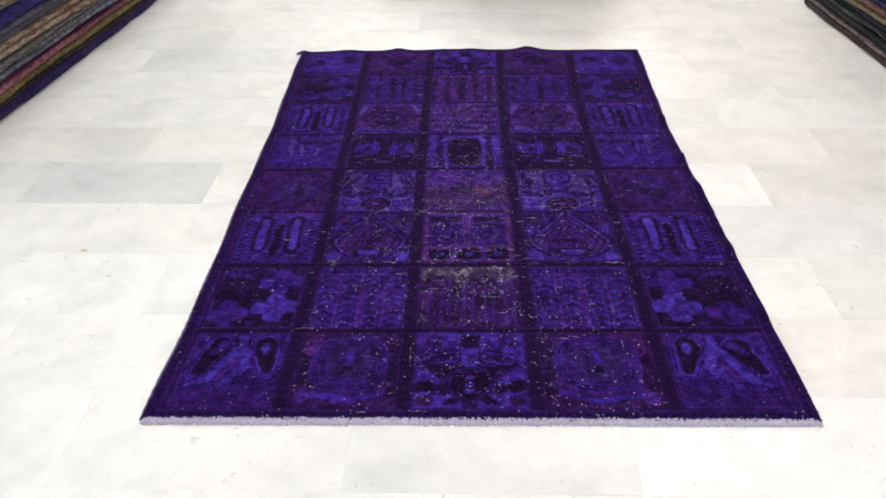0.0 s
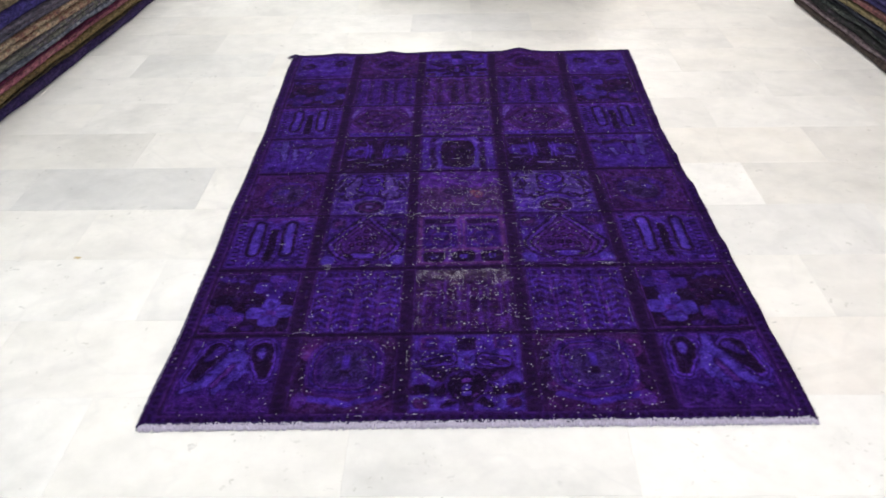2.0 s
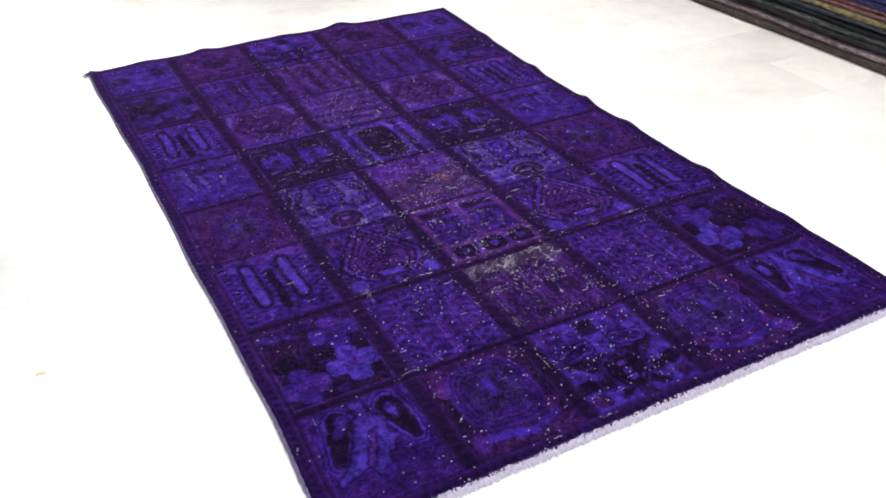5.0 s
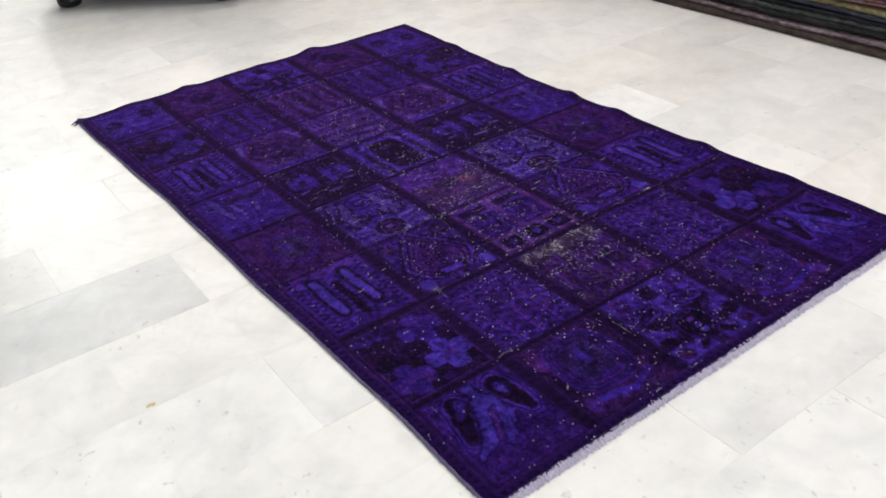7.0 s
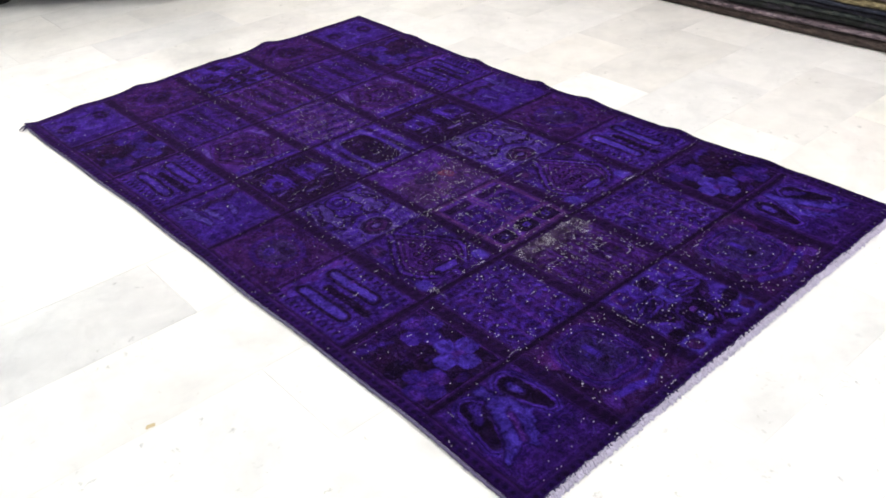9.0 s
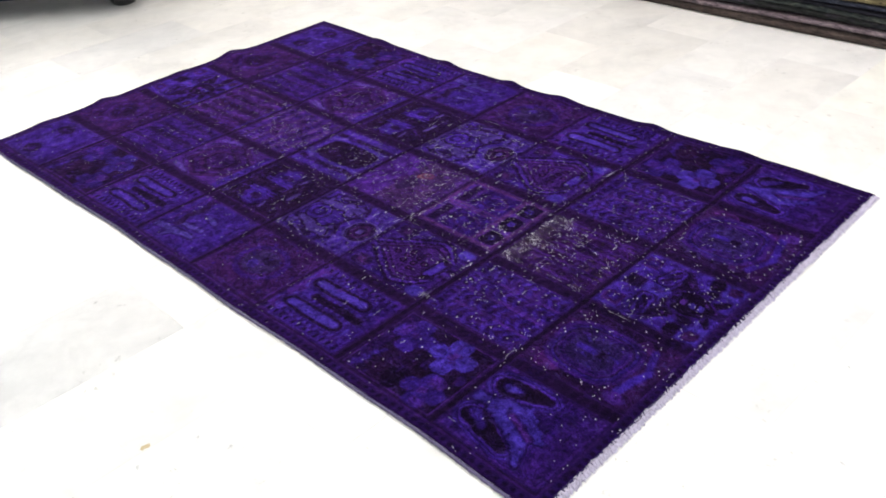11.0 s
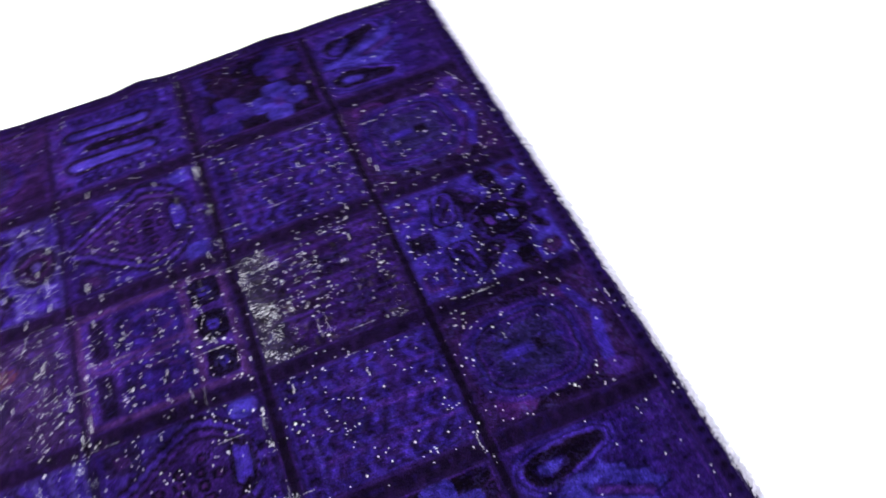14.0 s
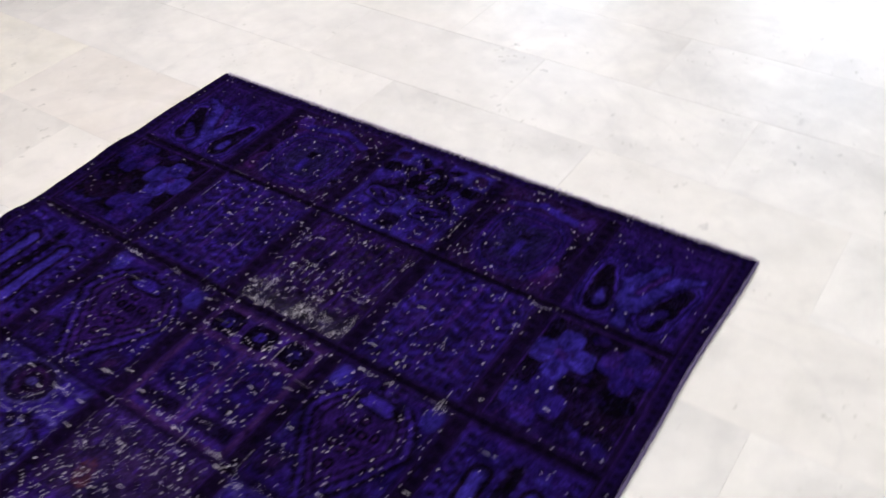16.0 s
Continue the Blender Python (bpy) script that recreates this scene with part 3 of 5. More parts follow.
def tears(w, dim=0.0):
    """Two dark tear-shaped eyes in nested outlines over a bright branching beast."""
    body = BRIGHT * 0.78 * (1 - dim) + BLUE * dim
    w.rect(-0.98, 0.98, -0.10, 0.98, 0.5 * VIOLET + 0.5 * BLUE, 0.55).outline(0.93, 0.014, VIOLET * 1.1, 0.8)
    for x0, y0, x1, y1 in ((-0.40, 0.58, -0.66, -0.06), (0.54, 0.60, 0.70, -0.02)):
        d = w.drop(x0, y0, 0.20, x1, y1, 0.07) + 0.02 * smooth_noise(w.shape, (14, 14), w.seed + 4)
        w.nest(d, ((-0.21, INDIGO * 0.7), (-0.18, BLUE * 1.05), (-0.14, INDIGO * 0.6), (-0.10, BLUE * 0.95 + VIOLET * 0.2), (-0.05, NIGHT * 1.2), (0.0, NIGHT * 0.7)))
    w.nest(w.drop(-0.50, 0.42, 0.05, -0.32, 0.64, 0.10), ((-0.03, INDIGO * 0.7), (0.0, BLUE * 0.8))).nest(w.drop(0.55, 0.60, 0.09, 0.60, 0.45, 0.05), ((-0.03, INDIGO * 0.8), (0.0, BRIGHT * 0.9)))
    d = np.maximum(w.drop(0.04, 0.84, 0.10, 0.05, 0.52, 0.09), w.drop(0.03, 0.50, 0.15, -0.36, -0.20, 0.13))
    d = np.maximum(d, w.drop(-0.36, -0.22, 0.12, -0.80, -0.44, 0.025))
    d = np.maximum(d, w.drop(0.10, 0.46, 0.15, 0.24, 0.06, 0.13))
    d = np.maximum(d, w.drop(0.22, 0.02, 0.13 , -0.16, -0.44, 0.08))
    d = d + 0.035 * np.sin(w.u * 36) * (w.v < 0.1) * (w.u > -0.3) + 0.025 * smooth_noise(w.shape, (26, 26), w.seed + 3)
    w.nest(d, ((-0.055, INDIGO * 0.6), (0.0, body * 0.9), (0.06, body * 1.12)))
    w.nest(w.drop(0.02, 0.20, 0.045, -0.22, -0.30, 0.055), ((-0.03, INDIGO * 0.6), (0.0, VIOLET * 0.9)))
    w.rect(-0.93, 0.93, -0.93, -0.52, 0.6 * INDIGO + 0.4 * PLUM, 0.55)
    for k in range(8):
        w.line(-0.25 + 0.14 * k, -0.45 + 0.02 * k, -0.24 + 0.14 * k, -0.66, 0.012, BLUE * 0.8, 0.5)
    w.dots(0.10, NIGHT, 0.4)


def rosette(w, base=VIOLET):
    """A round medallion of thin rings in a dark corner field."""
    w.rect(-1, -0.72, -0.5, 0.7, NIGHT, 0.7).rect(0.75, 1, -0.6, 0.7, NIGHT, 0.7)
    w.oval(-0.74, 0.55, 0.24, 0.26, PINK, 0.4, 0.8).oval(0.62, -0.42, 0.3, 0.14, PINK, 0, 0.6).oval(-0.5, -0.42, 0.3, 0.14, PINK, 0, 0.5)
    d = 0.80 - (abs(w.u) ** 3 + abs((w.v - 0.14) * 1.06) ** 3) ** (1 / 3)
    w.nest(d, ((0.0, INDIGO), (0.03, base), (0.07, INDIGO * 0.8), (0.13, BLUE * 0.8), (0.165, NIGHT * 1.4), (0.21, base), (0.245, INDIGO * 0.7), (0.32, VIOLET * 0.7), (0.35, SLATE * 0.6 + INDIGO * 0.3)), 0.85)
    w.filigree(NIGHT, 9, 0.6, 0.06).filigree(LACE * 0.8, 12, 0.45, 0.05).dots(0.10, BLUE, 0.6, d > 0.3, 30)
    w.rect(-0.07, 0.07, 0.1, 0.45, BLUE).rect(-0.09, 0.09, -0.10, 0.06, NIGHT)
    w.line(-0.75, -0.62, 0.1, -0.78, 0.07, BLUE).line(0.1, -0.78, 0.7, -0.6, 0.07, BLUE, 0.8).oval(-0.8, -0.7, 0.15, 0.2, VIOLET)


def lobes(w):
    """A bright field: combed leaves above, a black many-armed flower with a ladder of light knots below."""
    w.outline(0.94, 0.02, BRIGHT, 0.5).rect(-0.17, 0.17, 0.55, 0.90, NIGHT, 0.95)
    for x in (-1, 1):
        w.nest(0.16 - np.maximum(abs(w.u - x * 0.68), abs(w.v - 0.76)), ((0.0, PLUM * 1.2), (0.05, INDIGO * 0.7), (0.09, BLUE)), 0.9)
        under = np.maximum(w.drop(x * 0.80, 0.10, 0.08, x * 0.45, -0.10, 0.17), w.drop(x * 0.45, -0.10, 0.17, x * 0.14, 0.0, 0.10))
        w.nest(under, ((-0.045, BLUE * 1.1), (0.0, NIGHT * 1.1)), 0.95)
        leaf = w.drop(x * 0.68, 0.24, 0.13, x * 0.34, 0.30, 0.15)
        w.nest(leaf, ((-0.05, NIGHT), (0.0, BLUE * 1.15), (0.055, INDIGO * 0.8)), 0.95)
        w.lay(w.inside(leaf - 0.03, 24) * (np.sin((w.v + 0.75 * x * w.u) * 34) > 0.1), NIGHT, 0.9)
        w.rect(min(x * 0.92, x * 0.82), max(x * 0.92, x * 0.82), -0.05, 0.55, INDIGO * 0.8, 0.8)
        w.rect(min(x, x * 0.52), max(x, x * 0.52), -0.96, -0.30, BRIGHT * 0.85, 0.85)
        w.nest(w.disc(x * 0.82, -0.46, 0.20, 0.13), ((-0.2, INDIGO), (0.0, NIGHT))).nest(w.disc(x * 0.80, -0.80, 0.13, 0.12), ((-0.2, INDIGO), (0.0, PLUM)))
        w.nest(w.drop(x * 0.15, -0.30, 0.18, x * 0.50, -0.52, 0.11), ((-0.05, INDIGO), (0.0, NIGHT * 0.8)), 0.95).nest(w.drop(x * 0.2, -0.7, 0.10, x * 0.42, -0.86, 0.05), ((0.0, NIGHT),))
    w.nest(w.disc(0.0, -0.36, 0.34, 0.36) + 0.10 * smooth_noise(w.shape, (14, 14), w.seed + 9), ((-0.14, INDIGO), (0.0, NIGHT * 0.75)), 0.95).rect(-0.13, 0.13, -0.98, -0.6, NIGHT, 0.85)
    w.block(0.0, 0.28, 0.15, 0.24, BRIGHT * 0.95, 0.95).block(0.0, 0.26, 0.05, 0.12, VIOLET, 0.7)
    for y in (-0.24, -0.40, -0.55):
        w.block(0.0, y, 0.065, 0.055, BRIGHT * 0.9 if y < -0.3 else VIOLET * 1.3, 0.95)
    w.dots(0.10, INDIGO, 0.7, 1.0, 24).dots(0.05, VIOLET, 0.7, 1.0, 32)


def blossoms(w, dim=0.0):
    """Four-petalled flowers with blunt petals on a nearly black ground."""
    dull = 1 - 0.45 * dim
    bright = (BRIGHT * (1 - 0.5 * dim) + BLUE * 0.5 * dim) * dull
    w.outline(0.95, 0.014, VIOLET * 1.2, 0.8).rect(-0.92, 0.92, 0.72, 0.92, INDIGO, 0.45)
    w.lay(w.inside(w.drop(-0.85, 0.78, 0.08, -0.35, 0.70, 0.04) + 0.03 * np.sin(w.u * 30), 20), BLUE * 0.8, 0.7).line(-0.42, 0.72, -0.20, 0.60, 0.03, BLUE * 0.8, 0.7)
    w.oval(-0.45, 0.25, 0.5, 0.34, PLUM * 0.5 + NIGHT * 0.4, 0.1, 0.5).oval(-0.62, 0.02, 0.32, 0.2, NIGHT * 0.7)
    w.flower(0.44, 0.48, 0.47, BLUE * 1.05 * dull).block(0.50, 0.70, 0.20, 0.09, VIOLET * 1.1, 0.5).block(0.12, 0.42, 0.16, 0.16, BLUE * 0.75, 0.8)
    w.flower(0.45, -0.34, 0.48, bright * 1.15).block(0.52, -0.36, 0.07, 0.05, VIOLET * 1.3, 0.8)
    w.flower(-0.56, -0.52, 0.44, BLUE * 0.95 * dull).block(-0.26, -0.60, 0.13, 0.15, VIOLET * 1.2, 0.55).block(-0.84, -0.62, 0.10, 0.14, VIOLET * 1.1, 0.4)
    w.oval(0.05, -0.82, 0.16, 0.08, INDIGO * 0.8, 0, 0.8).dots(0.04, PLUM, 0.8).dots(0.10, INDIGO * 0.8, 0.6, 1.0, 20)
    for x, y, r in ((0.44, 0.48, 0.47), (0.45, -0.34, 0.48), (-0.56, -0.52, 0.44)):
        # Notches between and along the petals.
        for k in range(8):
            a, far = math.pi / 4 * k + 0.1, 0.62 if k % 2 == 0 else 0.95
            w.line(x + 0.30 * r * math.cos(a), y + 0.30 * r * math.sin(a), x + far * r * math.cos(a), y + far * r * math.sin(a), 0.010, NIGHT * 1.5, 0.5)
        w.oval(x, y, 0.09, 0.08, VIOLET * 0.9, 0, 0.7)


def groves(w, base=BLUE):
    """Four beds of small feathered leaves between thin stems, under a toothed band."""
    bed = abs(((w.u + 1.0) * 2.0) % 1.0 - 0.5)
    feather = np.sin(w.v * 31 + 9 * bed)
    w.lay(np.clip(feather * 1.6 - 0.1, 0, 1), base * 1.1, 0.65).lay(np.clip(-feather * 1.8 - 0.3, 0, 1), NIGHT * 1.5, 0.55)
    w.lay(np.clip(1.2 - bed / 0.05, 0, 1), NIGHT * 2, 0.6).lay(np.clip((bed - 0.44) / 0.03, 0, 1), VIOLET * 1.1, 0.85)
    w.lay(np.clip(1.3 - abs(bed - 0.25) / 0.03, 0, 1), BLUE * 1.1, 0.55).lay(np.clip(1.3 - abs(bed - 0.36) / 0.025, 0, 1), NIGHT * 1.6, 0.5)
    for x in (-0.03, 0.05):
        w.line(x, -1, x, 1, 0.012, VIOLET * 1.4, 0.8)
    w.lay(np.clip(smooth_noise(w.shape, (4, 12), w.seed + 23) * 1.5, 0, 1), VIOLET * 0.75, 0.6)
    w.rect(-1, 1, 0.76, 0.95, INDIGO, 0.8).lay(w.inside(0.06 - abs(w.v - 0.85), 22) * (np.sin(w.u * 34) > 0.1), NIGHT, 0.7).line(-1, 0.74, 1, 0.74, 0.01, BRIGHT, 0.5)
    w.outline(0.95, 0.016, BLUE, 0.7)


def bare(w):
    """A bald brownish panel with upright streaks."""
    w.dots(0.25, NIGHT * 1.3, 0.8, 1.0, 14).dots(0.14, np.array((0.060, 0.040, 0.055)), 0.6, 1.0, 30)
    for k, x in enumerate((-0.82, -0.56, -0.4, -0.12, 0.06, 0.3, 0.46, 0.72, 0.88)):
        w.line(x, -0.9, x + 0.03, 0.35 + 0.1 * (k % 3), 0.03 + 0.012 * (k % 2), VIOLET, 0.55)
    w.lay(np.clip((w.v - 0.5) * 3, 0, 1), np.array((0.060, 0.046, 0.085)), 0.6)


def lancets(w, dim=0.0):
    """Two long bright bars with rounded ends in dark sheaths and dotted outlines, a plain band beyond."""
    body = (BRIGHT * (1 - dim) + BLUE * dim) * 0.95
    w.rect(-1, 1, 0.72, 1, VIOLET * 0.85 + INDIGO * 0.3, 0.9).line(-0.95, 0.70, 0.95, 0.70, 0.014, BRIGHT, 0.6).line(-0.95, 0.94, 0.95, 0.94, 0.012, BLUE, 0.6)
    w.rect(-0.95, 0.95, -0.92, 0.68, BLUE * 0.85, 0.7).rect(-0.90, 0.90, -0.88, 0.64, INDIGO * 0.9)
    beat = np.clip(1.4 * np.sin(w.v * 42) + 0.3, 0, 1)
    for x in (-1, 1):
        stem = w.away((x * 0.40, 0.62), (x * 0.40, -0.42))
        w.lay(w.inside(0.035 - abs(stem - 0.29), 26) * beat, BRIGHT * 0.9, 0.9)
        w.nest(0.23 - stem, ((0.0, BLUE * 0.8), (0.04, NIGHT * 1.1), (0.125, body * 0.8), (0.16, body)))
        w.lay(w.inside(0.06 - abs(w.u - x * 0.83), 26) * beat, NIGHT * 0.7, 0.95).lay(w.inside(0.06 - abs(w.u - x * 0.83), 26) * (1 - beat), BLUE, 0.6)
    w.nest(0.10 - w.away((0.0, 0.40), (0.0, -0.70)), ((0.0, NIGHT * 0.9), (0.06, NIGHT * 0.6)))
    w.lay(w.inside(0.02 - abs(abs(w.u) - 0.125), 26) * beat, BLUE, 0.7).oval(0, 0.56, 0.12, 0.07, BLUE)
    w.lay(w.inside(0.05 - abs(w.v + 0.80), 22) * (np.sin(w.u * 27) > -0.2), BLUE, 0.6).dots(0.05, VIOLET, 0.6)


def heart(w, core=VIOLET):
    """A stepped pointed arch of nested bands with a sprig of dark buds, over a blue boat."""
    v = np.round(w.v * 8.5) / 8.5 * 0.5 + w.v * 0.5
    half = np.where(v > -0.15, 0.80 * (1 - np.clip((v + 0.15) / 1.08, 0, 1) ** 1.05), 0.80 * np.sqrt(np.clip(1 - ((v + 0.15) / 0.66) ** 2, 0, 1)))
    d = np.where(abs(v + 0.06) < 0.92, (half - abs(w.u)) * 0.8, -0.3)
    w.outline(0.95, 0.02, NIGHT, 0.6)
    for x in (-1, 1):
        w.rect(min(x * 0.96, x * 0.82), max(x * 0.96, x * 0.82), -0.45, 0.45, BLUE * 0.85, 0.6).rect(min(x * 0.84, x * 0.70), max(x * 0.84, x * 0.70), -0.15, 0.10, BRIGHT * 0.8, 0.6)
        w.block(x * 0.84, -0.78, 0.15, 0.16, BRIGHT, 0.9).block(x * 0.72, 0.66, 0.20, 0.20, NIGHT * 1.5, 0.7).block(x * 0.72, 0.66, 0.09, 0.09, PLUM * 1.3, 0.7)
    w.nest(d, ((-0.16, INDIGO * 0.7), (-0.13, NIGHT), (-0.06, BLUE * 0.6 + VIOLET * 0.4), (0.015, NIGHT), (0.07, core * 0.9), (0.14, NIGHT * 1.2), (0.19, core * 0.8), (0.23, 0.5 * PLUM + 0.5 * INDIGO)), 0.95)
    for x, y in ((0, 0.34), (0, 0.10), (-0.17, 0.06), (0.17, 0.06), (-0.30, -0.22), (-0.10, -0.18), (0.10, -0.18), (0.30, -0.22), (0, -0.36)):
        w.nest(w.disc(x, y, 0.095, 0.085), ((-0.3, VIOLET * 0.9), (0.0, NIGHT * 0.8), (0.6, PLUM * 1.6)), 0.9)
    w.nest(w.drop(-0.22, -0.62, 0.09, 0.22, -0.62, 0.09), ((-0.05, NIGHT * 0.8), (0.0, BLUE * 1.1)), 0.95).nest(w.drop(-0.42, -0.56, 0.05, -0.25, -0.66, 0.05), ((0.0, NIGHT),)).nest(w.drop(0.42, -0.56, 0.05, 0.25, -0.66, 0.05), ((0.0, NIGHT),))
    w.lay(w.inside(0.025 - abs(w.v + 0.90), 26), VIOLET, 0.6).filigree(LACE * 0.8, 10, 0.35, 0.05, d < -0.1)


def chamber(w):
    """A mauve frame round two dark gardens, with three black beds along the near side."""
    mauve = np.array((0.086, 0.028, 0.19))
    for x in (-1, 1):
        w.rect(x * 0.47 - 0.37, x * 0.47 + 0.37, -0.36, 0.50, INDIGO * 0.9, 0.9).rect(x * 0.47 - 0.36, x * 0.47 + 0.36, 0.60, 0.80, NIGHT * 1.1, 0.9)
        w.lay(w.inside(0.03 - abs(w.v - 0.90), 26) * (np.sin(w.u * 30) > 0), BLUE, 0.7)
        for k in range(4):
            y = -0.24 + 0.22 * k
            w.lay(w.inside(0.045 - abs(w.v - y), 26) * w.inside(0.32 - abs(w.u - x * 0.47), 26) * (np.sin(w.u * 24 + 2 * k) > -0.3), NIGHT * 1.3 if k % 2 else BLUE, 0.7)
        w.ring(x * 0.47, 0.05, 0.22, 0.28, 0.10, PLUM * 1.4, 0, 0.7)
    w.rect(-0.07, 0.07, -0.45, 0.85, mauve).rect(-0.025, 0.025, -0.4, 0.8, BLUE, 0.6).rect(-0.95, 0.95, -0.48, -0.38, mauve)
    for x in (-0.62, 0.02, 0.64):
        w.block(x, -0.70, 0.25, 0.20, NIGHT * 0.8).block(x, -0.70, 0.08, 0.07, BLUE, 0.8).oval(x, -0.70, 0.03, 0.03, NIGHT)
    w.outline(0.94, 0.05, mauve)


def dusk(w):
    """A dull plum panel with a faint roundel."""
    w.ring(0.05, 0.0, 0.55, 0.55, 0.12, INDIGO, 0, 0.8).oval(0.05, 0.02, 0.42, 0.42, SLATE, 0, 0.75).oval(-0.1, 0.12, 0.16, 0.10, BLUE, 0.4, 0.6)
    w.oval(0.2, -0.1, 0.14, 0.16, NIGHT, 0, 0.7).filigree(NIGHT, 9, 0.7, 0.06).filigree(VIOLET * 1.2, 11, 0.6, 0.05).dots(0.07, INDIGO, 0.9).outline(0.93, 0.02, VIOLET, 0.5)


def beasts(w):
    """Two pale upright beasts either side of a dark-ringed oval, a dark bud below among curling lines."""
    w.filigree(NIGHT, 8, 0.7, 0.09).rect(-1, 1, 0.90, 0.98, NIGHT, 0.7)
    for x in (-1, 1):
        w.nest(w.disc(x * 0.86, 0.35, 0.16, 0.34), ((0.0, NIGHT),), 0.8).line(x * 0.78, 0.55, x * 0.95, 0.20, 0.03, LACE, 0.7)
        d = np.maximum(w.drop(x * 0.40, 0.78, 0.10, x * 0.50, 0.34, 0.15), w.drop(x * 0.50, 0.34, 0.14, x * 0.60, -0.06, 0.14))
        d = np.maximum(d, np.maximum(w.drop(x * 0.44, 0.70, 0.07, x * 0.72, 0.76, 0.04), w.drop(x * 0.5, 0.1, 0.09, x * 0.28, -0.05, 0.07)))
        d = d + 0.075 * smooth_noise(w.shape, (15, 19), w.seed + 12)
        w.nest(d, ((-0.06, NIGHT * 1.2), (0.0, 0.6 * LACE + 0.2 * BRIGHT)), 0.9)
        w.line(x * 0.50, -0.45, x * 0.92, -0.38, 0.035, LACE * 0.9, 0.8).line(x * 0.55, -0.62, x * 0.92, -0.58, 0.03, LACE * 0.8, 0.8).line(x * 0.50, -0.80, x * 0.90, -0.84, 0.035, LACE * 0.8, 0.7)
    w.nest(w.disc(0, 0.58, 0.30, 0.26), ((-0.15, NIGHT), (0.0, BLUE), (0.35, INDIGO * 0.6), (0.65, BLUE)), 0.95)
    w.lay(w.inside(0.05 - abs(w.v + 0.20 - 0.10 * np.cos(w.u * 6)), 24), NIGHT, 0.85)
    w.nest(w.disc(0.0, -0.66, 0.40, 0.30), ((-0.15, LACE * 0.8), (0.0, NIGHT), (0.3, PLUM), (0.55, NIGHT), (0.78, LACE)), 0.9)
    w.filigree(LACE, 9, 0.5, 0.05, w.v < -0.2).outline(0.96, 0.02, LACE * 0.8, 0.6)


def meadow(w):
    """Plain mauve beyond, worn and brownish with a rusty patch nearer."""
    w.rect(-1, 1, -1.1, 0.2, np.array((0.058, 0.028, 0.10)), 0.7).oval(0.0, 0.02, 0.42, 0.20, SLATE * 0.8, 0, 0.6).oval(0.40, -0.12, 0.15, 0.2, RUST, 0.5, 0.7).oval(0.0, 0.24, 0.24, 0.10, PLUM, 0, 0.8)
    w.filigree(NIGHT, 9, 0.5, 0.07, w.v0 < 0.2).filigree(LACE * 0.8, 11, 0.4, 0.05, w.v0 < 0.1).dots(0.15, PLUM, 0.7, w.v0 < 0.2, 24).dots(0.10, VIOLET, 0.8, w.v0 < -0.2, 28).rect(-1, 1, -1.0, -0.82, VIOLET, 0.5)


def vine(w):
    """A pale upright branching beast on blue under a dark wavy band."""
    pale = np.array((0.078, 0.056, 0.40))
    d = np.maximum(w.drop(-0.52, 0.85, 0.10, -0.46, 0.35, 0.10), w.drop(-0.46, 0.35, 0.10, -0.40, -0.25, 0.06))
    d = np.maximum(d, np.maximum(w.drop(-0.46, 0.30, 0.08, -0.78, 0.42, 0.05), w.drop(-0.14, 0.30, 0.06, -0.08, -0.20, 0.05)))
    d = np.maximum(d, w.drop(0.40, 0.10, 0.06, 0.30, -0.22, 0.05)) + 0.03 * smooth_noise(w.shape, (16, 16), w.seed + 13)
    w.nest(d, ((-0.05, INDIGO * 0.7), (0.0, pale * 0.9)), 0.9)
    w.lay(w.inside(0.10 - abs(w.v - 0.52 - 0.06 * np.sin(w.u * 9)), 16) * (w.u > -0.3), NIGHT * 1.4, 0.85).lay(w.inside(0.05 - abs(w.v - 0.76), 22) * (w.u > -0.3), VIOLET, 0.6)
    w.oval(-0.72, 0.0, 0.16, 0.24, INDIGO, 0, 0.6).filigree(NIGHT * 1.5, 8, 0.4, 0.06).filigree(LACE * 0.7, 11, 0.35, 0.05).dots(0.10, INDIGO, 0.7, 1.0, 28).outline(0.96, 0.02, VIOLET, 0.6)


def lanterns(w):
    """Two dim blue beds with upright stripes on black, dark between them."""
    for x in (-1, 1):
        d = np.minimum(w.drop(x * 0.66, 0.10, 0.30, x * 0.42, 0.14, 0.34), 1) + 0.05 * smooth_noise(w.shape, (10, 10), w.seed + 6)
        w.nest(d, ((-0.05, NIGHT * 0.7), (0.0, INDIGO * 0.9), (0.10, BLUE * 0.65), (0.24, INDIGO * 0.8)), 0.85)
        for off in (0.20, 0.30):
            w.line(x * off, -0.25, x * (off + 0.02), 0.55, 0.022, BLUE * 1.15, 0.85)
        w.line(x * 0.80, -0.1, x * 0.80, 0.4, 0.02, BRIGHT * 0.8, 0.6).line(x * 0.55, -0.30, x * 0.80, -0.34, 0.03, LACE * 0.9, 0.6)
        w.block(x * 0.52, 0.10, 0.10, 0.16, NIGHT * 1.3, 0.8)
    w.rect(-0.13, 0.13, -0.5, 0.75, NIGHT, 0.9).line(-0.18, -0.62, 0.20, -0.62, 0.045, LACE * 0.8, 0.6)
    w.line(-0.9, 0.88, 0.9, 0.90, 0.018, INDIGO, 0.8).dots(0.06, INDIGO, 0.7, 1.0, 30)


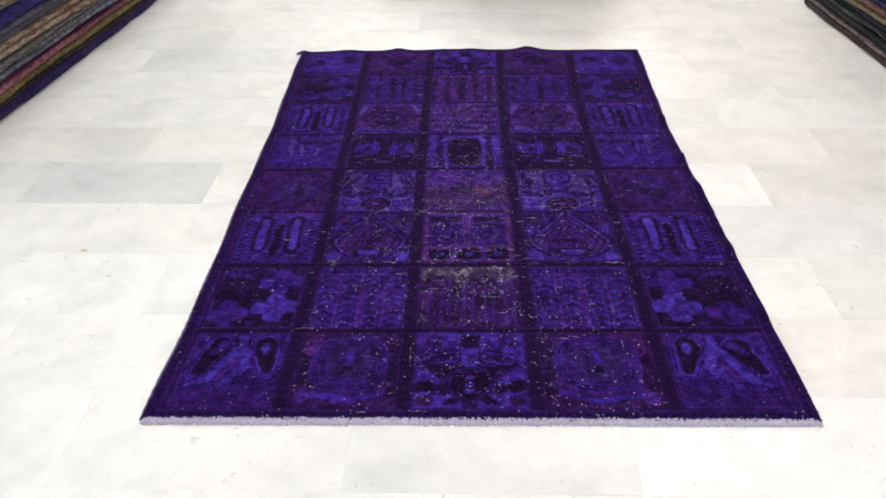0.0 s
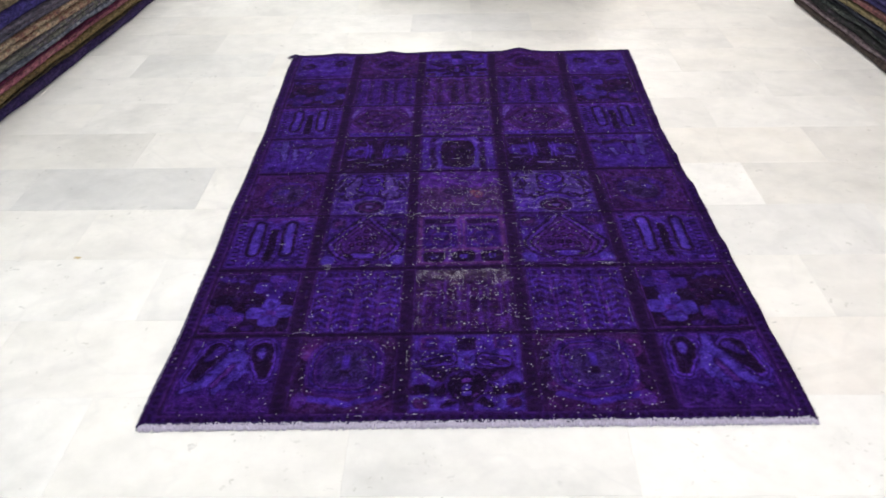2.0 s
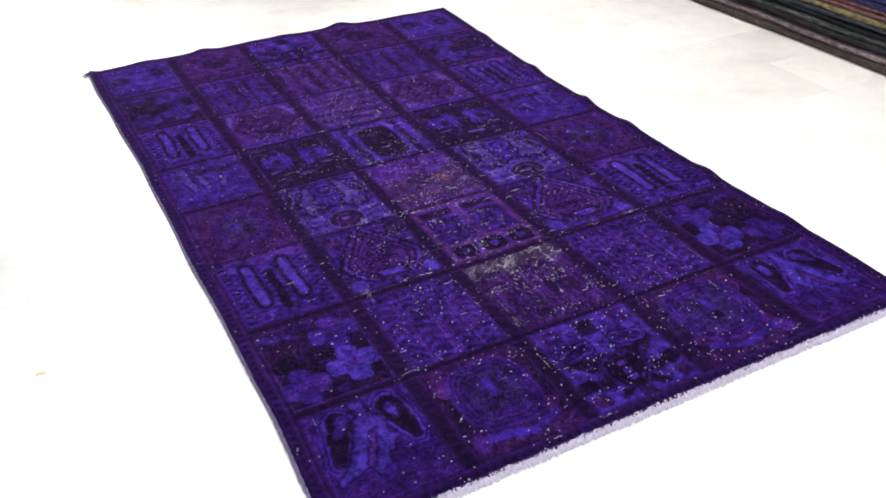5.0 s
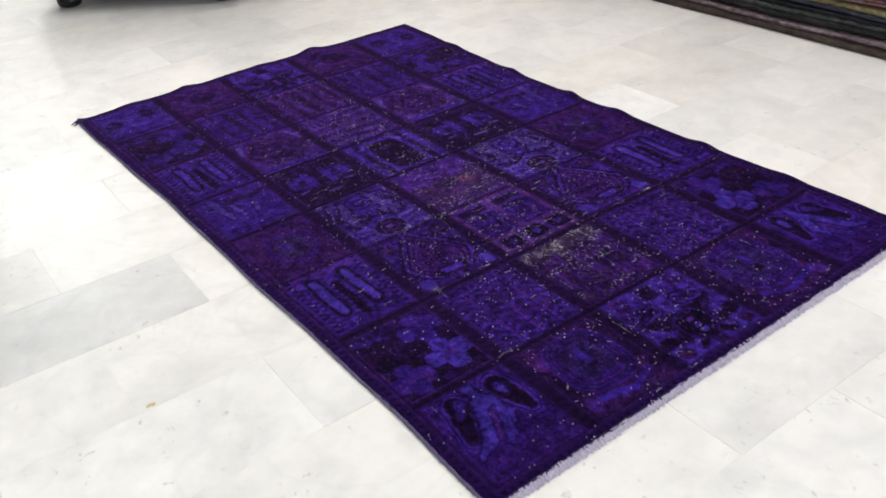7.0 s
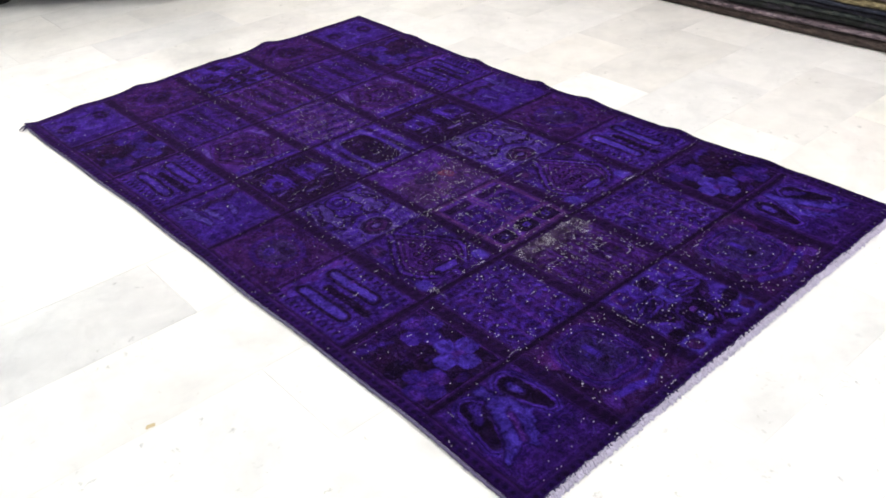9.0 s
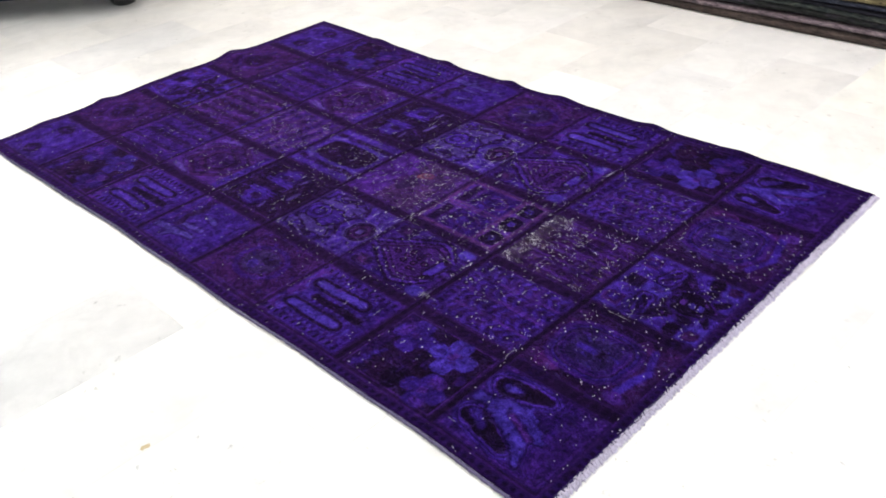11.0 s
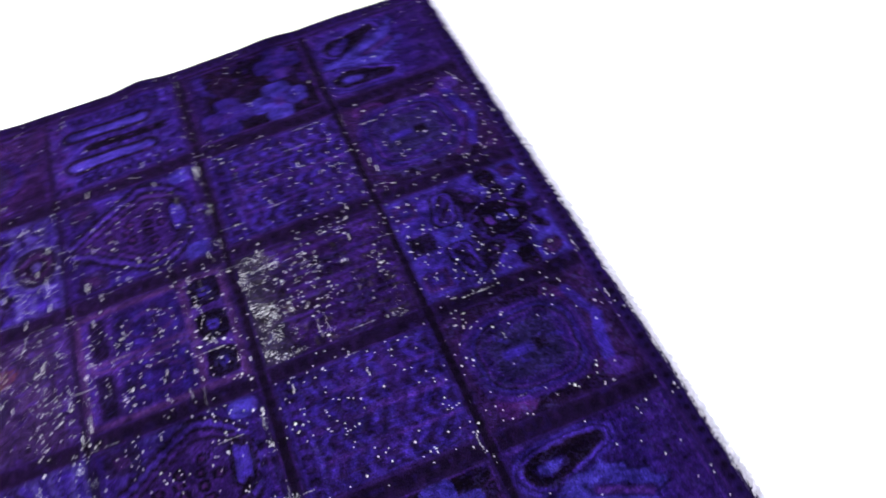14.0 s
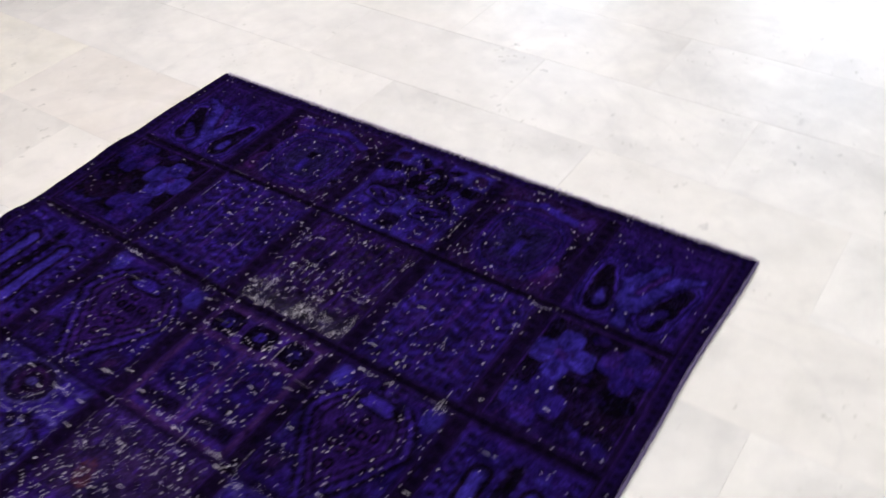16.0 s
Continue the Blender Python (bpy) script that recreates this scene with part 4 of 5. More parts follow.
def egg(w):
    """A great black egg between upright blue stems."""
    for x in (-1, 1):
        w.rect(x * 0.86 - 0.1, x * 0.86 + 0.1, -0.95, 0.95, BLUE, 0.7).rect(x * 0.66 - 0.07, x * 0.66 + 0.07, -0.9, 0.9, NIGHT, 0.9).line(x * 0.5, -0.8, x * 0.46, 0.85, 0.06, BRIGHT).oval(x * 0.66, 0.5, 0.08, 0.18, INDIGO)
        w.line(x * 0.3, 0.9, x * 0.55, 0.6, 0.05, LACE, 0.8)
    w.filigree(LACE, 10, 0.5, 0.06, abs(w.u) > 0.5).block(0, -0.03, 0.52, 0.88, BLUE, 0.8).block(0, -0.05, 0.45, 0.80, NIGHT * 1.2).oval(0.1, -0.1, 0.2, 0.4, NIGHT * 0.7).dots(0.05, BLUE, 0.5)


def hexagon(w):
    """A plum six-sided medallion of nested lines with worn pale corners."""
    d = np.maximum(abs(w.v) * 0.95, abs(w.u) * 0.72 + abs(w.v) * 0.5)
    w.nest(0.80 - d, ((0.0, NIGHT), (0.03, VIOLET * 1.1), (0.09, PLUM), (0.20, NIGHT * 1.3), (0.24, VIOLET * 0.75), (0.36, PLUM), (0.44, NIGHT), (0.50, VIOLET * 0.7)), 0.8).filigree(LACE * 0.9, 8, 0.5, 0.06, d > 0.7)
    w.rect(-0.95, 0.95, -0.98, -0.76, BLUE, 0.8).lay(w.inside(0.03 - abs(w.v + 0.86), 22) * (np.sin(w.u * 30) > 0), NIGHT, 0.8).dots(0.16, NIGHT, 0.6, d < 0.6, 26)
    for x in (-1, 1):
        w.line(x * 0.92, 0.25, x * 0.74, 0.80, 0.03, LACE, 0.8).line(x * 0.96, 0.30, x * 0.84, 0.78, 0.02, LACE, 0.7).line(x * 0.9, -0.2, x * 0.62, -0.66, 0.03, VIOLET * 1.6, 0.6)


def ladders(w):
    """Worn mauve lines across."""
    rungs = np.sin(w.v * 18 + 1.3 * np.sin(w.u * 3))
    w.lay(np.clip(rungs, 0, 1), INDIGO, 0.7).lay(np.clip(-rungs - 0.4, 0, 1), np.array((0.11, 0.085, 0.17)), 0.6).oval(0, 0.1, 0.5, 0.45, PLUM, 0, 0.6).filigree(LACE * 0.9, 8, 0.5, 0.07).filigree(NIGHT, 10, 0.7, 0.06).dots(0.14, NIGHT, 0.7, 1.0, 24).dots(0.1, BLUE, 0.6, 1.0, 30)


def columns(w, base=INDIGO):
    """Faint upright pillars under a pale worn line."""
    pillars = np.sin(w.u * 14.5 + 0.8 * smooth_noise(w.shape, (6, 3), w.seed + 7))
    w.lay(np.clip(pillars * 1.4, 0, 1), base * 1.15, 0.5).lay(np.clip(-pillars * 1.4 - 0.1, 0, 1), NIGHT * 1.4, 0.6)
    w.rect(-0.06, 0.06, -0.9, 0.7, NIGHT * 1.2, 0.7)
    for x, y in ((-0.62, 0.6), (-0.2, 0.3), (0.22, 0.5), (0.64, 0.2)):
        w.line(x, -0.8, x + 0.02, y, 0.02, VIOLET * 1.2, 0.6)
    w.rect(-1, 1, 0.86, 0.93, VIOLET * 1.3, 0.5).rect(-1, 1, -0.95, -0.86, BLUE * 0.8, 0.6).dots(0.12, NIGHT, 0.6, 1.0, 26).dots(0.08, BLUE, 0.5, 1.0, 30)


def pools(w):
    """A plain blue field with two dark pools and a pale heart."""
    w.oval(-0.58, 0.12, 0.24, 0.28, NIGHT, 0, 0.85).oval(0.55, 0.26, 0.22, 0.26, NIGHT, 0, 0.85).oval(-0.58, 0.12, 0.10, 0.1, INDIGO).oval(0.55, 0.26, 0.08, 0.1, INDIGO)
    w.line(0.0, 0.55, -0.1, -0.25, 0.08, BRIGHT, 0.6).line(-0.1, -0.2, 0.2, -0.35, 0.08, BRIGHT, 0.6).filigree(LACE * 0.9, 8, 0.55, 0.06).filigree(NIGHT * 1.3, 10, 0.6, 0.06).rect(-0.95, 0.95, -0.95, -0.72, INDIGO, 0.8).outline(0.95, 0.02, LACE, 0.4)


def shade(w):
    w.oval(0, 0.1, 0.8, 0.7, PLUM * 0.8).ring(0, 0.1, 0.6, 0.5, 0.1, VIOLET, 0, 0.5).filigree(VIOLET * 1.1, 8, 0.5, 0.06).oval(0, 0.1, 0.4, 0.36, NIGHT, 0, 0.7).rect(-1, 1, -0.95, -0.7, NIGHT, 0.6).dots(0.12, INDIGO, 0.8)


# Rows from the near end; outer, inner and middle columns: motif, ground, wear.
PANELS = [
    ((tears, INDIGO, 0.25), (rosette, PLUM, 0.7), (lobes, BLUE, 0.8)),
    ((blossoms, NIGHT, 0.3), (groves, INDIGO, 0.8), (bare, PLUM * 0.8, 1.5)),
    ((lancets, INDIGO * 1.2, 0.5), (heart, INDIGO, 1.3), (chamber, VIOLET, 1.4)),
    ((dusk, PLUM * 0.9, 0.3), (beasts, BLUE * 0.9, 1.3), (meadow, VIOLET, 1.6)),
    ((vine, BLUE * 0.75, 0.4), (lanterns, NIGHT, 0.7), (egg, INDIGO, 1.0)),
    ((lambda w: lancets(w, 0.6), INDIGO * 1.1, 0.5), (hexagon, VIOLET * 0.9, 1.2), (ladders, VIOLET, 1.6)),
    ((lambda w: blossoms(w, 0.8), NIGHT, 0.4), (columns, INDIGO, 0.5), (lambda w: columns(w, VIOLET), PLUM, 1.3)),
    ((pools, BLUE * 0.8, 0.3), (shade, PLUM, 0.3), (lobes, BLUE * 0.9, 0.5)),
]
COLS = [(-0.808, -0.534), (-0.491, -0.215), (-0.174, 0.128), (0.173, 0.476), (0.518, 0.808)]
ROWS_Y = [(0.036, 0.354), (0.370, 0.692), (0.718, 1.048), (1.052, 1.380), (1.392, 1.704), (1.714, 2.044), (2.050, 2.398), (2.408, 2.720)]

sx, sy = np.linspace(-RUG_W / 2, RUG_W / 2, NX + 1), np.linspace(0, RUG_L, NY + 1)
X, Y = np.meshgrid(sx, sy, indexing="ij")
full = X.shape
# The dark lattice between the panels, with its chain of small dots.
dye = np.ones(full + (3,)) * (NIGHT * 0.8 + PLUM * 0.10 + INDIGO * 0.08)
blot = np.clip(smooth_noise(full, (120, 200), 61) * 1.3 - 0.1, 0, 1)[..., None]
dye = dye * (1 - 0.32 * blot) + PLUM * 0.32 * blot
blot = np.clip(smooth_noise(full, (150, 240), 62) * 1.8 - 0.75, 0, 1)[..., None]
dye = dye * (1 - 0.5 * blot) + INDIGO * 0.5 * blot
def woven(where, colour, much):
    global dye
    k = (np.clip(where, 0, 1) * much)[..., None]
    dye = dye * (1 - k) + np.asarray(colour) * k


for lx in (-0.513, -0.195, 0.151, 0.497):
    beads = np.clip(1.9 - np.maximum(abs(X - lx) / 0.0075, abs((Y % 0.029) - 0.0145) / 0.0066), 0, 1)
    woven(beads * (0.75 + 0.4 * smooth_noise(full, (60, 160), 8)), NIGHT * 0.4, 0.65)
    woven(np.clip(1.3 - abs(abs(X - lx) - 0.0205) / 0.0028, 0, 1) * (0.55 + 0.6 * smooth_noise(full, (60, 200), 9)), VIOLET, 0.55)
for ly in (0.362, 0.705, 1.050, 1.386, 1.709, 2.047, 2.403):
    woven(np.clip(1.5 - abs(Y - ly - 0.003 * smooth_noise(full, (14, 4), 15)) / 0.006, 0, 1), NIGHT * 0.8, 0.8)
    beads = np.clip(1.7 - np.maximum(abs(Y - ly) / 0.0075, abs((X % 0.030) - 0.015) / 0.0070), 0, 1)
    woven(beads * (0.7 + 0.5 * smooth_noise(full, (120, 60), 18)), NIGHT * 0.35, 0.6)
    for off in (-0.011, 0.011):
        woven(np.clip(1.3 - abs(Y - ly - off) / 0.0026, 0, 1) * (0.5 + 0.7 * smooth_noise(full, (120, 60), 16)), VIOLET, 0.5)
rim = np.minimum(np.minimum(X + RUG_W / 2, RUG_W / 2 - X), np.minimum(Y, RUG_L - Y))
band = np.clip(1.3 - abs(rim - 0.034) / 0.004, 0, 1) * (0.6 + 0.4 * smooth_noise(full, (90, 140), 10))
dye = dye * (1 - 0.7 * band[..., None]) + VIOLET * 0.7 * band[..., None]
woven(np.clip(1.5 - abs(rim - 0.019) / 0.011, 0, 1) * (0.6 + 0.5 * smooth_noise(full, (90, 140), 11)), INDIGO * 0.9, 0.7)
side_dots = np.clip(1.5 - np.hypot((rim - 0.019) / 0.0062, (np.where(abs(X) / RUG_W > abs(Y / RUG_L - 0.5), Y, X) % 0.024 - 0.012) / 0.0068), 0, 1)
dye = dye * (1 - 0.8 * side_dots[..., None]) + NIGHT * 0.3 * side_dots[..., None]
wear_rate = np.full(full, 0.6)
patches = {}
for r, (y0, y1) in enumerate(ROWS_Y):
    for c, (x0, x1) in enumerate(COLS):
        i0, i1 = np.searchsorted(sx, x0), np.searchsorted(sx, x1)
        j0, j1 = np.searchsorted(sy, y0), np.searchsorted(sy, y1)
        patches[r, c] = (i0, i1, j0, j1)
        draw, ground, wear = PANELS[r][(0, 1, 2, 1, 0)[c]]
        u = np.linspace(-1, 1, i1 - i0 + 1) * (-1 if c > 2 else 1)
        u, v = np.meshgrid(u, np.linspace(-1, 1, j1 - j0 + 1), indexing="ij")
        w = Weave(u, v, ground, 1000 + 40 * r + 4 * (c if c < 3 else 4 - c) + (2 if c > 2 else 0))
        draw(w)
        w.scroll(0.20, 9)
        w.scroll(0.26, 20)
        w.scroll(0.32, 34)
        w.filigree(NIGHT, 13, 0.35, 0.07)
        w.filigree(LACE * 0.75, 17, 0.30, 0.06)
        w.mottle(0.35)
        gi = np.clip(np.arange(u.shape[0])[:, None] + w.rng.integers(-1, 2, u.shape), 0, u.shape[0] - 1)
        gj = np.clip(np.arange(u.shape[1])[None] + w.rng.integers(-1, 2, u.shape), 0, u.shape[1] - 1)
        w.c = 0.75 * w.c + 0.25 * w.c[gi, gj]
        level = w.c.mean((0, 1))
        w.c = level * (w.c / level) ** 1.38
        fade = np.clip(9.0 * (1.03 - np.maximum(abs(u), abs(v))), 0.0, 1.0)[..., None]
        spot = (slice(i0, i1 + 1), slice(j0, j1 + 1))
        dye[spot] = dye[spot] * (1 - fade) + w.c * fade
        wear_rate[spot] = wear
# Abrash: slow bands of stronger and weaker dye.
dye *= (1 + 0.16 * smooth_noise(full, (5, 26), 21) + 0.12 * smooth_noise(full, (60, 60), 22))[..., None]
# Wear: bald knots in short runs along the weft, densest in the middle of the rug.
rng = np.random.default_rng(5)
middle = 0.55 + 0.9 * np.exp(-((X + 0.02) / 0.42) ** 2) * np.exp(-((Y - 1.05) / 1.05) ** 2)
weft = np.clip(1 + 1.6 * smooth_noise(full, (14, 260), 32), 0.05, 3)
chance = 0.0065 * wear_rate * middle * np.clip(1 + 1.3 * smooth_noise(full, (26, 42), 31), 0.05, 3) * weft
bald = np.zeros(full)
di, dj = np.meshgrid(np.arange(-4, 5), np.arange(-3, 4), indexing="ij")


def rub(i, j, wide, deep, much):
    """A rubbed spot, uneven in outline."""
    if 6 < i < NX - 6 and 6 < j < NY - 6:
        d = np.hypot(di / wide, dj / deep) + rng.normal(0, 0.18, di.shape)
        at = (slice(i - 4, i + 5), slice(j - 3, j + 4))
        bald[at] = np.maximum(bald[at], np.clip((1.25 - d) * 1.6, 0, 1) * much)


for i, j in np.argwhere(rng.random(full) < 0.55 * chance):
    size = rng.gamma(1.2, 0.11)
    rub(i, j, 0.58 + size * rng.uniform(0.7, 1.7), 0.56 + size * rng.uniform(0.6, 1.3), rng.uniform(0.65, 1.0))
for _ in range(130):
    i, j = int(rng.normal(0.49, 0.22) * NX), int(rng.normal(0.39, 0.19) * NY)
    for step in range(int(rng.integers(1, 5))):
        rub(i + 3 * step, j + int(rng.integers(0, 2)), rng.uniform(0.7, 1.25), 0.60, rng.uniform(0.6, 1.0))
for _ in range(60):
    # Long thin rubbed lines along the weft and, fewer, along the warp.
    across = rng.random() < 0.65
    i, j = int(rng.normal(0.50, 0.19) * NX), int(rng.normal(0.33, 0.15) * NY)
    long, much = int(rng.integers(8, 40)), rng.uniform(0.10, 0.38)
    for k in range(long):
        a, b = (i + k, j + int(1.2 * math.sin(k * 0.11))) if across else (i, j + k)
        if 8 < a < NX - 8 and 8 < b < NY - 8 and rng.random() < 0.62:
            bald[a, b] = max(bald[a, b], much * rng.uniform(0.4, 1.3))
curl = smooth_noise(full, (170, 270), 47)
bare_panel = (X > -0.172) * (X < 0.125) * (Y > 0.375) * (Y < 0.690)
zone = bare_panel * (0.21 + 0.42 * np.exp(-np.clip(0.690 - Y, 0, 1) / 0.075) * np.clip(1.0 + 0.7 * smooth_noise(full, (40, 70), 49), 0.2, 1.5))
for ly, much in ((0.552, 0.48), (0.470, 0.40), (0.612, 0.25)):
    zone += bare_panel * much * np.exp(-((Y - ly - 0.003 * np.sin(X * 41)) / 0.006) ** 2) * np.clip(0.6 + 1.6 * smooth_noise(full, (44, 8), 63), 0, 1.3)
for lx in (-0.145, -0.060, 0.018, 0.080):
    zone += bare_panel * 0.30 * np.exp(-((X - lx) / 0.006) ** 2) * np.clip(0.3 + 1.6 * smooth_noise(full, (8, 70), 64), 0, 1.2)
# Rubbed ridges beside the seams of the middle panels.
for ly, x0, x1, much in ((0.722, -0.50, -0.18, 0.58), (0.735, -0.17, 0.13, 0.50), (0.722, 0.17, 0.48, 0.44), (0.755, 0.19, 0.48, 0.36), (0.88, -0.06, 0.13, 0.50), (1.035, -0.17, 0.13, 0.45), (1.068, -0.50, -0.20, 0.60), (1.11, -0.47, -0.22, 0.50), (1.09, 0.20, 0.48, 0.45), (1.17, -0.48, -0.21, 0.45), (1.17, 0.17, 0.46, 0.4), (1.40, -0.16, 0.12, 0.42)):
    zone += much * (X > x0) * (X < x1) * np.exp(-((Y - ly - 0.003 * np.sin(X * 37)) / 0.007) ** 2) * np.clip(0.5 + 1.6 * smooth_noise(full, (44, 30), 65), 0, 1.3)
zone += 0.36 * np.exp(-((Y - 1.12) / 0.07) ** 2) * np.exp(-((X + 0.02) / 0.12) ** 4) + 0.45 * np.exp(-((Y - 1.86) / 0.10) ** 2) * np.exp(-((X + 0.02) / 0.13) ** 4)
zone += 0.45 * np.exp(-((Y - 0.712 - 0.004 * np.sin(X * 30)) / 0.011) ** 2) * (X > 0.10) + 0.36 * np.exp(-((Y - 1.05) / 0.016) ** 2) * (X < -0.15) + 0.28 * np.exp(-((Y - 0.362) / 0.008) ** 2)
zone += 0.24 * np.exp(-((Y - 1.12) / 0.09) ** 2) * np.exp(-((X - 0.32) / 0.15) ** 4)
zone += 0.17 * np.clip(wear_rate, 0.2, 1.3) * np.clip(0.7 + 1.4 * smooth_noise(full, (34, 56), 48), 0, 2) * np.clip(1.5 - abs(curl) * 6, 0, 1.5)
zone += 0.13 * np.exp(-((Y - 1.12) / 0.30) ** 2) * np.exp(-((X + 0.02) / 0.48) ** 4)
worn = np.clip(zone * (0.95 + 0.55 * smooth_noise(full, (50, 80), 46) + 0.35 * smooth_noise(full, (150, 90), 44)), 0, 1.0)
bald[rim < 0.01], worn[rim < 0.01] = 0, 0

# The lie of the rug: slightly wider at the far end, ruffled along the far and right-hand edges.
f = Y / RUG_L
west, east = -0.842 - 0.060 * f**1.8, 0.855 + 0.004 * f - 0.031 * np.sin(math.pi * f**1.6)
px = west + (X / RUG_W + 0.5) * (east - west)
px += np.where(X > 0, 1, -1) * (abs(X) / 0.85) ** 6 * (0.003 * np.sin(Y * 5.1 + np.where(X > 0, 2.4, 2.0)) + 0.002 * np.sin(Y * 13.0))
near_y, far_y = 0.004 + 0.0118 * X, 2.839 + 0.02 * X - 0.016 * X**2
py = near_y + f * (far_y - near_y) + f**8 * 0.004 * np.sin(X * 9)
pz = 0.0085 + 0.0012 * smooth_noise(full, (14, 22), 51) + 0.0005 * smooth_noise(full, (150, 240), 52) - 0.0012 * bald
for bx, high, wide in ((-0.36, 0.012, 0.045), (0.29, 0.018, 0.055), (-0.62, 0.006, 0.06), (-0.12, 0.007, 0.13), (0.02, 0.005, 0.05)):
    pz += high * np.exp(-((X - bx) / wide) ** 2) * np.exp(-((RUG_L - Y) / 0.14) ** 2)
for by, high, wide in ((0.36, 0.009, 0.26), (0.45, 0.006, 0.05), (0.80, 0.012, 0.05), (1.22, 0.012, 0.06), (1.48, 0.014, 0.045), (1.85, 0.012, 0.05), (2.3, 0.008, 0.06)):
    pz += high * np.exp(-((Y - by) / wide) ** 2) * np.exp(-((RUG_W / 2 - X) / 0.06) ** 2)
pz += 0.010 * np.exp(-((RUG_L - Y) / 0.03) ** 2) * np.exp(-((X + 0.85) / 0.03) ** 2)

rug = tagged(new("rug"), "violet overdyed hand-knotted rug with square garden panels, worn, on marble", "rug")
dye = dye * np.array((0.325, 0.345, 0.39))
colours = np.concatenate([dye, bald[..., None]], -1)
ids = np.arange(full[0] * full[1]).reshape(full)
cell = np.zeros((NX, NY), int)
names = {}
for k, ((r, c), (i0, i1, j0, j1)) in enumerate(patches.items()):
    cell[i0:i1, j0:j1] = k + 1
    names[k + 1] = "panel"
names[0] = "lattice_border"


def cloth(name, quads):
    """A piece of the rug's face from the cells it owns."""
    used, back = np.unique(quads, return_inverse=True)
    me = bpy.data.meshes.new(name)
    co = np.stack([px.ravel()[used], py.ravel()[used], pz.ravel()[used]], -1)
    me.vertices.add(len(used))
    me.vertices.foreach_set("co", co.ravel())
    count = len(quads)
    me.loops.add(4 * count)
    me.loops.foreach_set("vertex_index", back.ravel().astype(np.int32))
    me.polygons.add(count)
    me.polygons.foreach_set("loop_start", np.arange(0, 4 * count, 4, dtype=np.int32))
    me.polygons.foreach_set("use_smooth", np.ones(count, bool))
    me.update(calc_edges=True)
    me.attributes.new("dye", "FLOAT_COLOR", "POINT").data.foreach_set("color", colours.reshape(-1, 4)[used].ravel())
    me.attributes.new("worn", "FLOAT", "POINT").data.foreach_set("value", worn.ravel()[used])
    me.materials.append(PILE)
    ob = new(name, me)
    ob.parent = rug
    return ob


quads = np.stack([ids[:-1, :-1], ids[1:, :-1], ids[1:, 1:], ids[:-1, 1:]], -1)
for k, name in names.items():
    cloth(name, quads[cell == k])

# The back of the rug: a thin woven sheet under the pile that closes it along its edges.
ring = np.concatenate([ids[:, 0], ids[-1, 1:], ids[::-1, -1][1:], ids[0, ::-1][1:-1]])
top = np.stack([px.ravel()[ring], py.ravel()[ring], pz.ravel()[ring]], -1)
low = top.copy()
low[:, 2] = 0.001
n = len(ring)
faces = [(n + k, n + (k + 1) % n, (k + 1) % n, k) for k in range(n)] + [tuple(range(2 * n - 1, n - 1, -1))]
BACKING = cotton("rug_backing", (0.05, 0.035, 0.11))
back = new("backing", mesh_from("backing", [tuple(v) for v in top] + [tuple(v) for v in low], faces, BACKING))
back.parent = rug


def tufts(name, places, length, thick, mat, kind_label, seed):
    """Many short tapered yarn ends, each lying along its own way."""
    rng = np.random.default_rng(seed)
    verts, fs = [], []
    for (x, y, z), (dx, dy) in places:
        long = length * rng.uniform(0.55, 1.25)
        turn = rng.normal(0, 0.5)
        cx, cy = dx * math.cos(turn) - dy * math.sin(turn), dx * math.sin(turn) + dy * math.cos(turn)
        r = thick * rng.uniform(0.7, 1.3)
        up = rng.uniform(-0.1, 0.35)
        k = len(verts)
        for s, rr in ((0.0, r), (0.55, r * 1.05), (1.0, r * 0.45)):
            bx, by, bz = x + cx * long * s, y + cy * long * s, max(z + long * up * s * (1 - s) - (z - r) * s, r * 0.8)
            verts += [(bx - cy * rr, by + cx * rr, bz - rr * 0.6), (bx + cy * rr, by - cx * rr, bz - rr * 0.6), (bx, by, bz + rr)]
        for a in (k, k + 3):
            fs += [(a, a + 1, a + 4, a + 3), (a + 1, a + 2, a + 5, a + 4), (a + 2, a, a + 3, a + 5)]
        fs.append((k + 6, k + 7, k + 8))
    ob = new(name, mesh_from(name, verts, fs, mat, True))
    ob.parent = rug
    return tagged(ob, kind_label, kind="stuff")


rng = np.random.default_rng(77)
near = []
for x in np.linspace(-0.840, 0.853, 3000):
    thick_here = 0.5 + 0.5 * math.sin(23 * x + 2 * math.sin(9 * x)) * math.sin(61 * x)
    near.append(((x + rng.normal(0, 0.0015), 0.007 + 0.0118 * x + rng.uniform(-0.006, 0.001 + 0.005 * thick_here), rng.uniform(0.004, 0.0115)), (0.0, -1.0)))
tufts("fringe", near, 0.0125, 0.0020, FRINGE, "short pale lilac cotton fringe", 1)
fuzz = [((x, 0.009 + 0.0118 * x + rng.uniform(0, 0.004), 0.0095), (0.0, -1.0)) for x in np.linspace(-0.840, 0.853, 900)]
tufts("ragged_edge", fuzz, 0.009, 0.0018, BACKING, "ragged dark wool edge", 2)
left = [(px[0, j], py[0, j]) for j in range(0, NY + 1, 6)]
cord_v, cord_f = [], []
for k, (x, y) in enumerate(left):
    wob = 0.0006 * math.sin(k * 1.7) + 0.0004 * math.sin(k * 4.3)
    for a in range(6):
        t = 2 * math.pi * a / 6
        cord_v.append((x - 0.0022 + wob + 0.0042 * math.cos(t), y, 0.0052 + 0.0042 * math.sin(t)))
for k in range(len(left) - 1):
    for a in range(6):
        cord_f.append((6 * k + a, 6 * k + (a + 1) % 6, 6 * k + 6 + (a + 1) % 6, 6 * k + 6 + a))
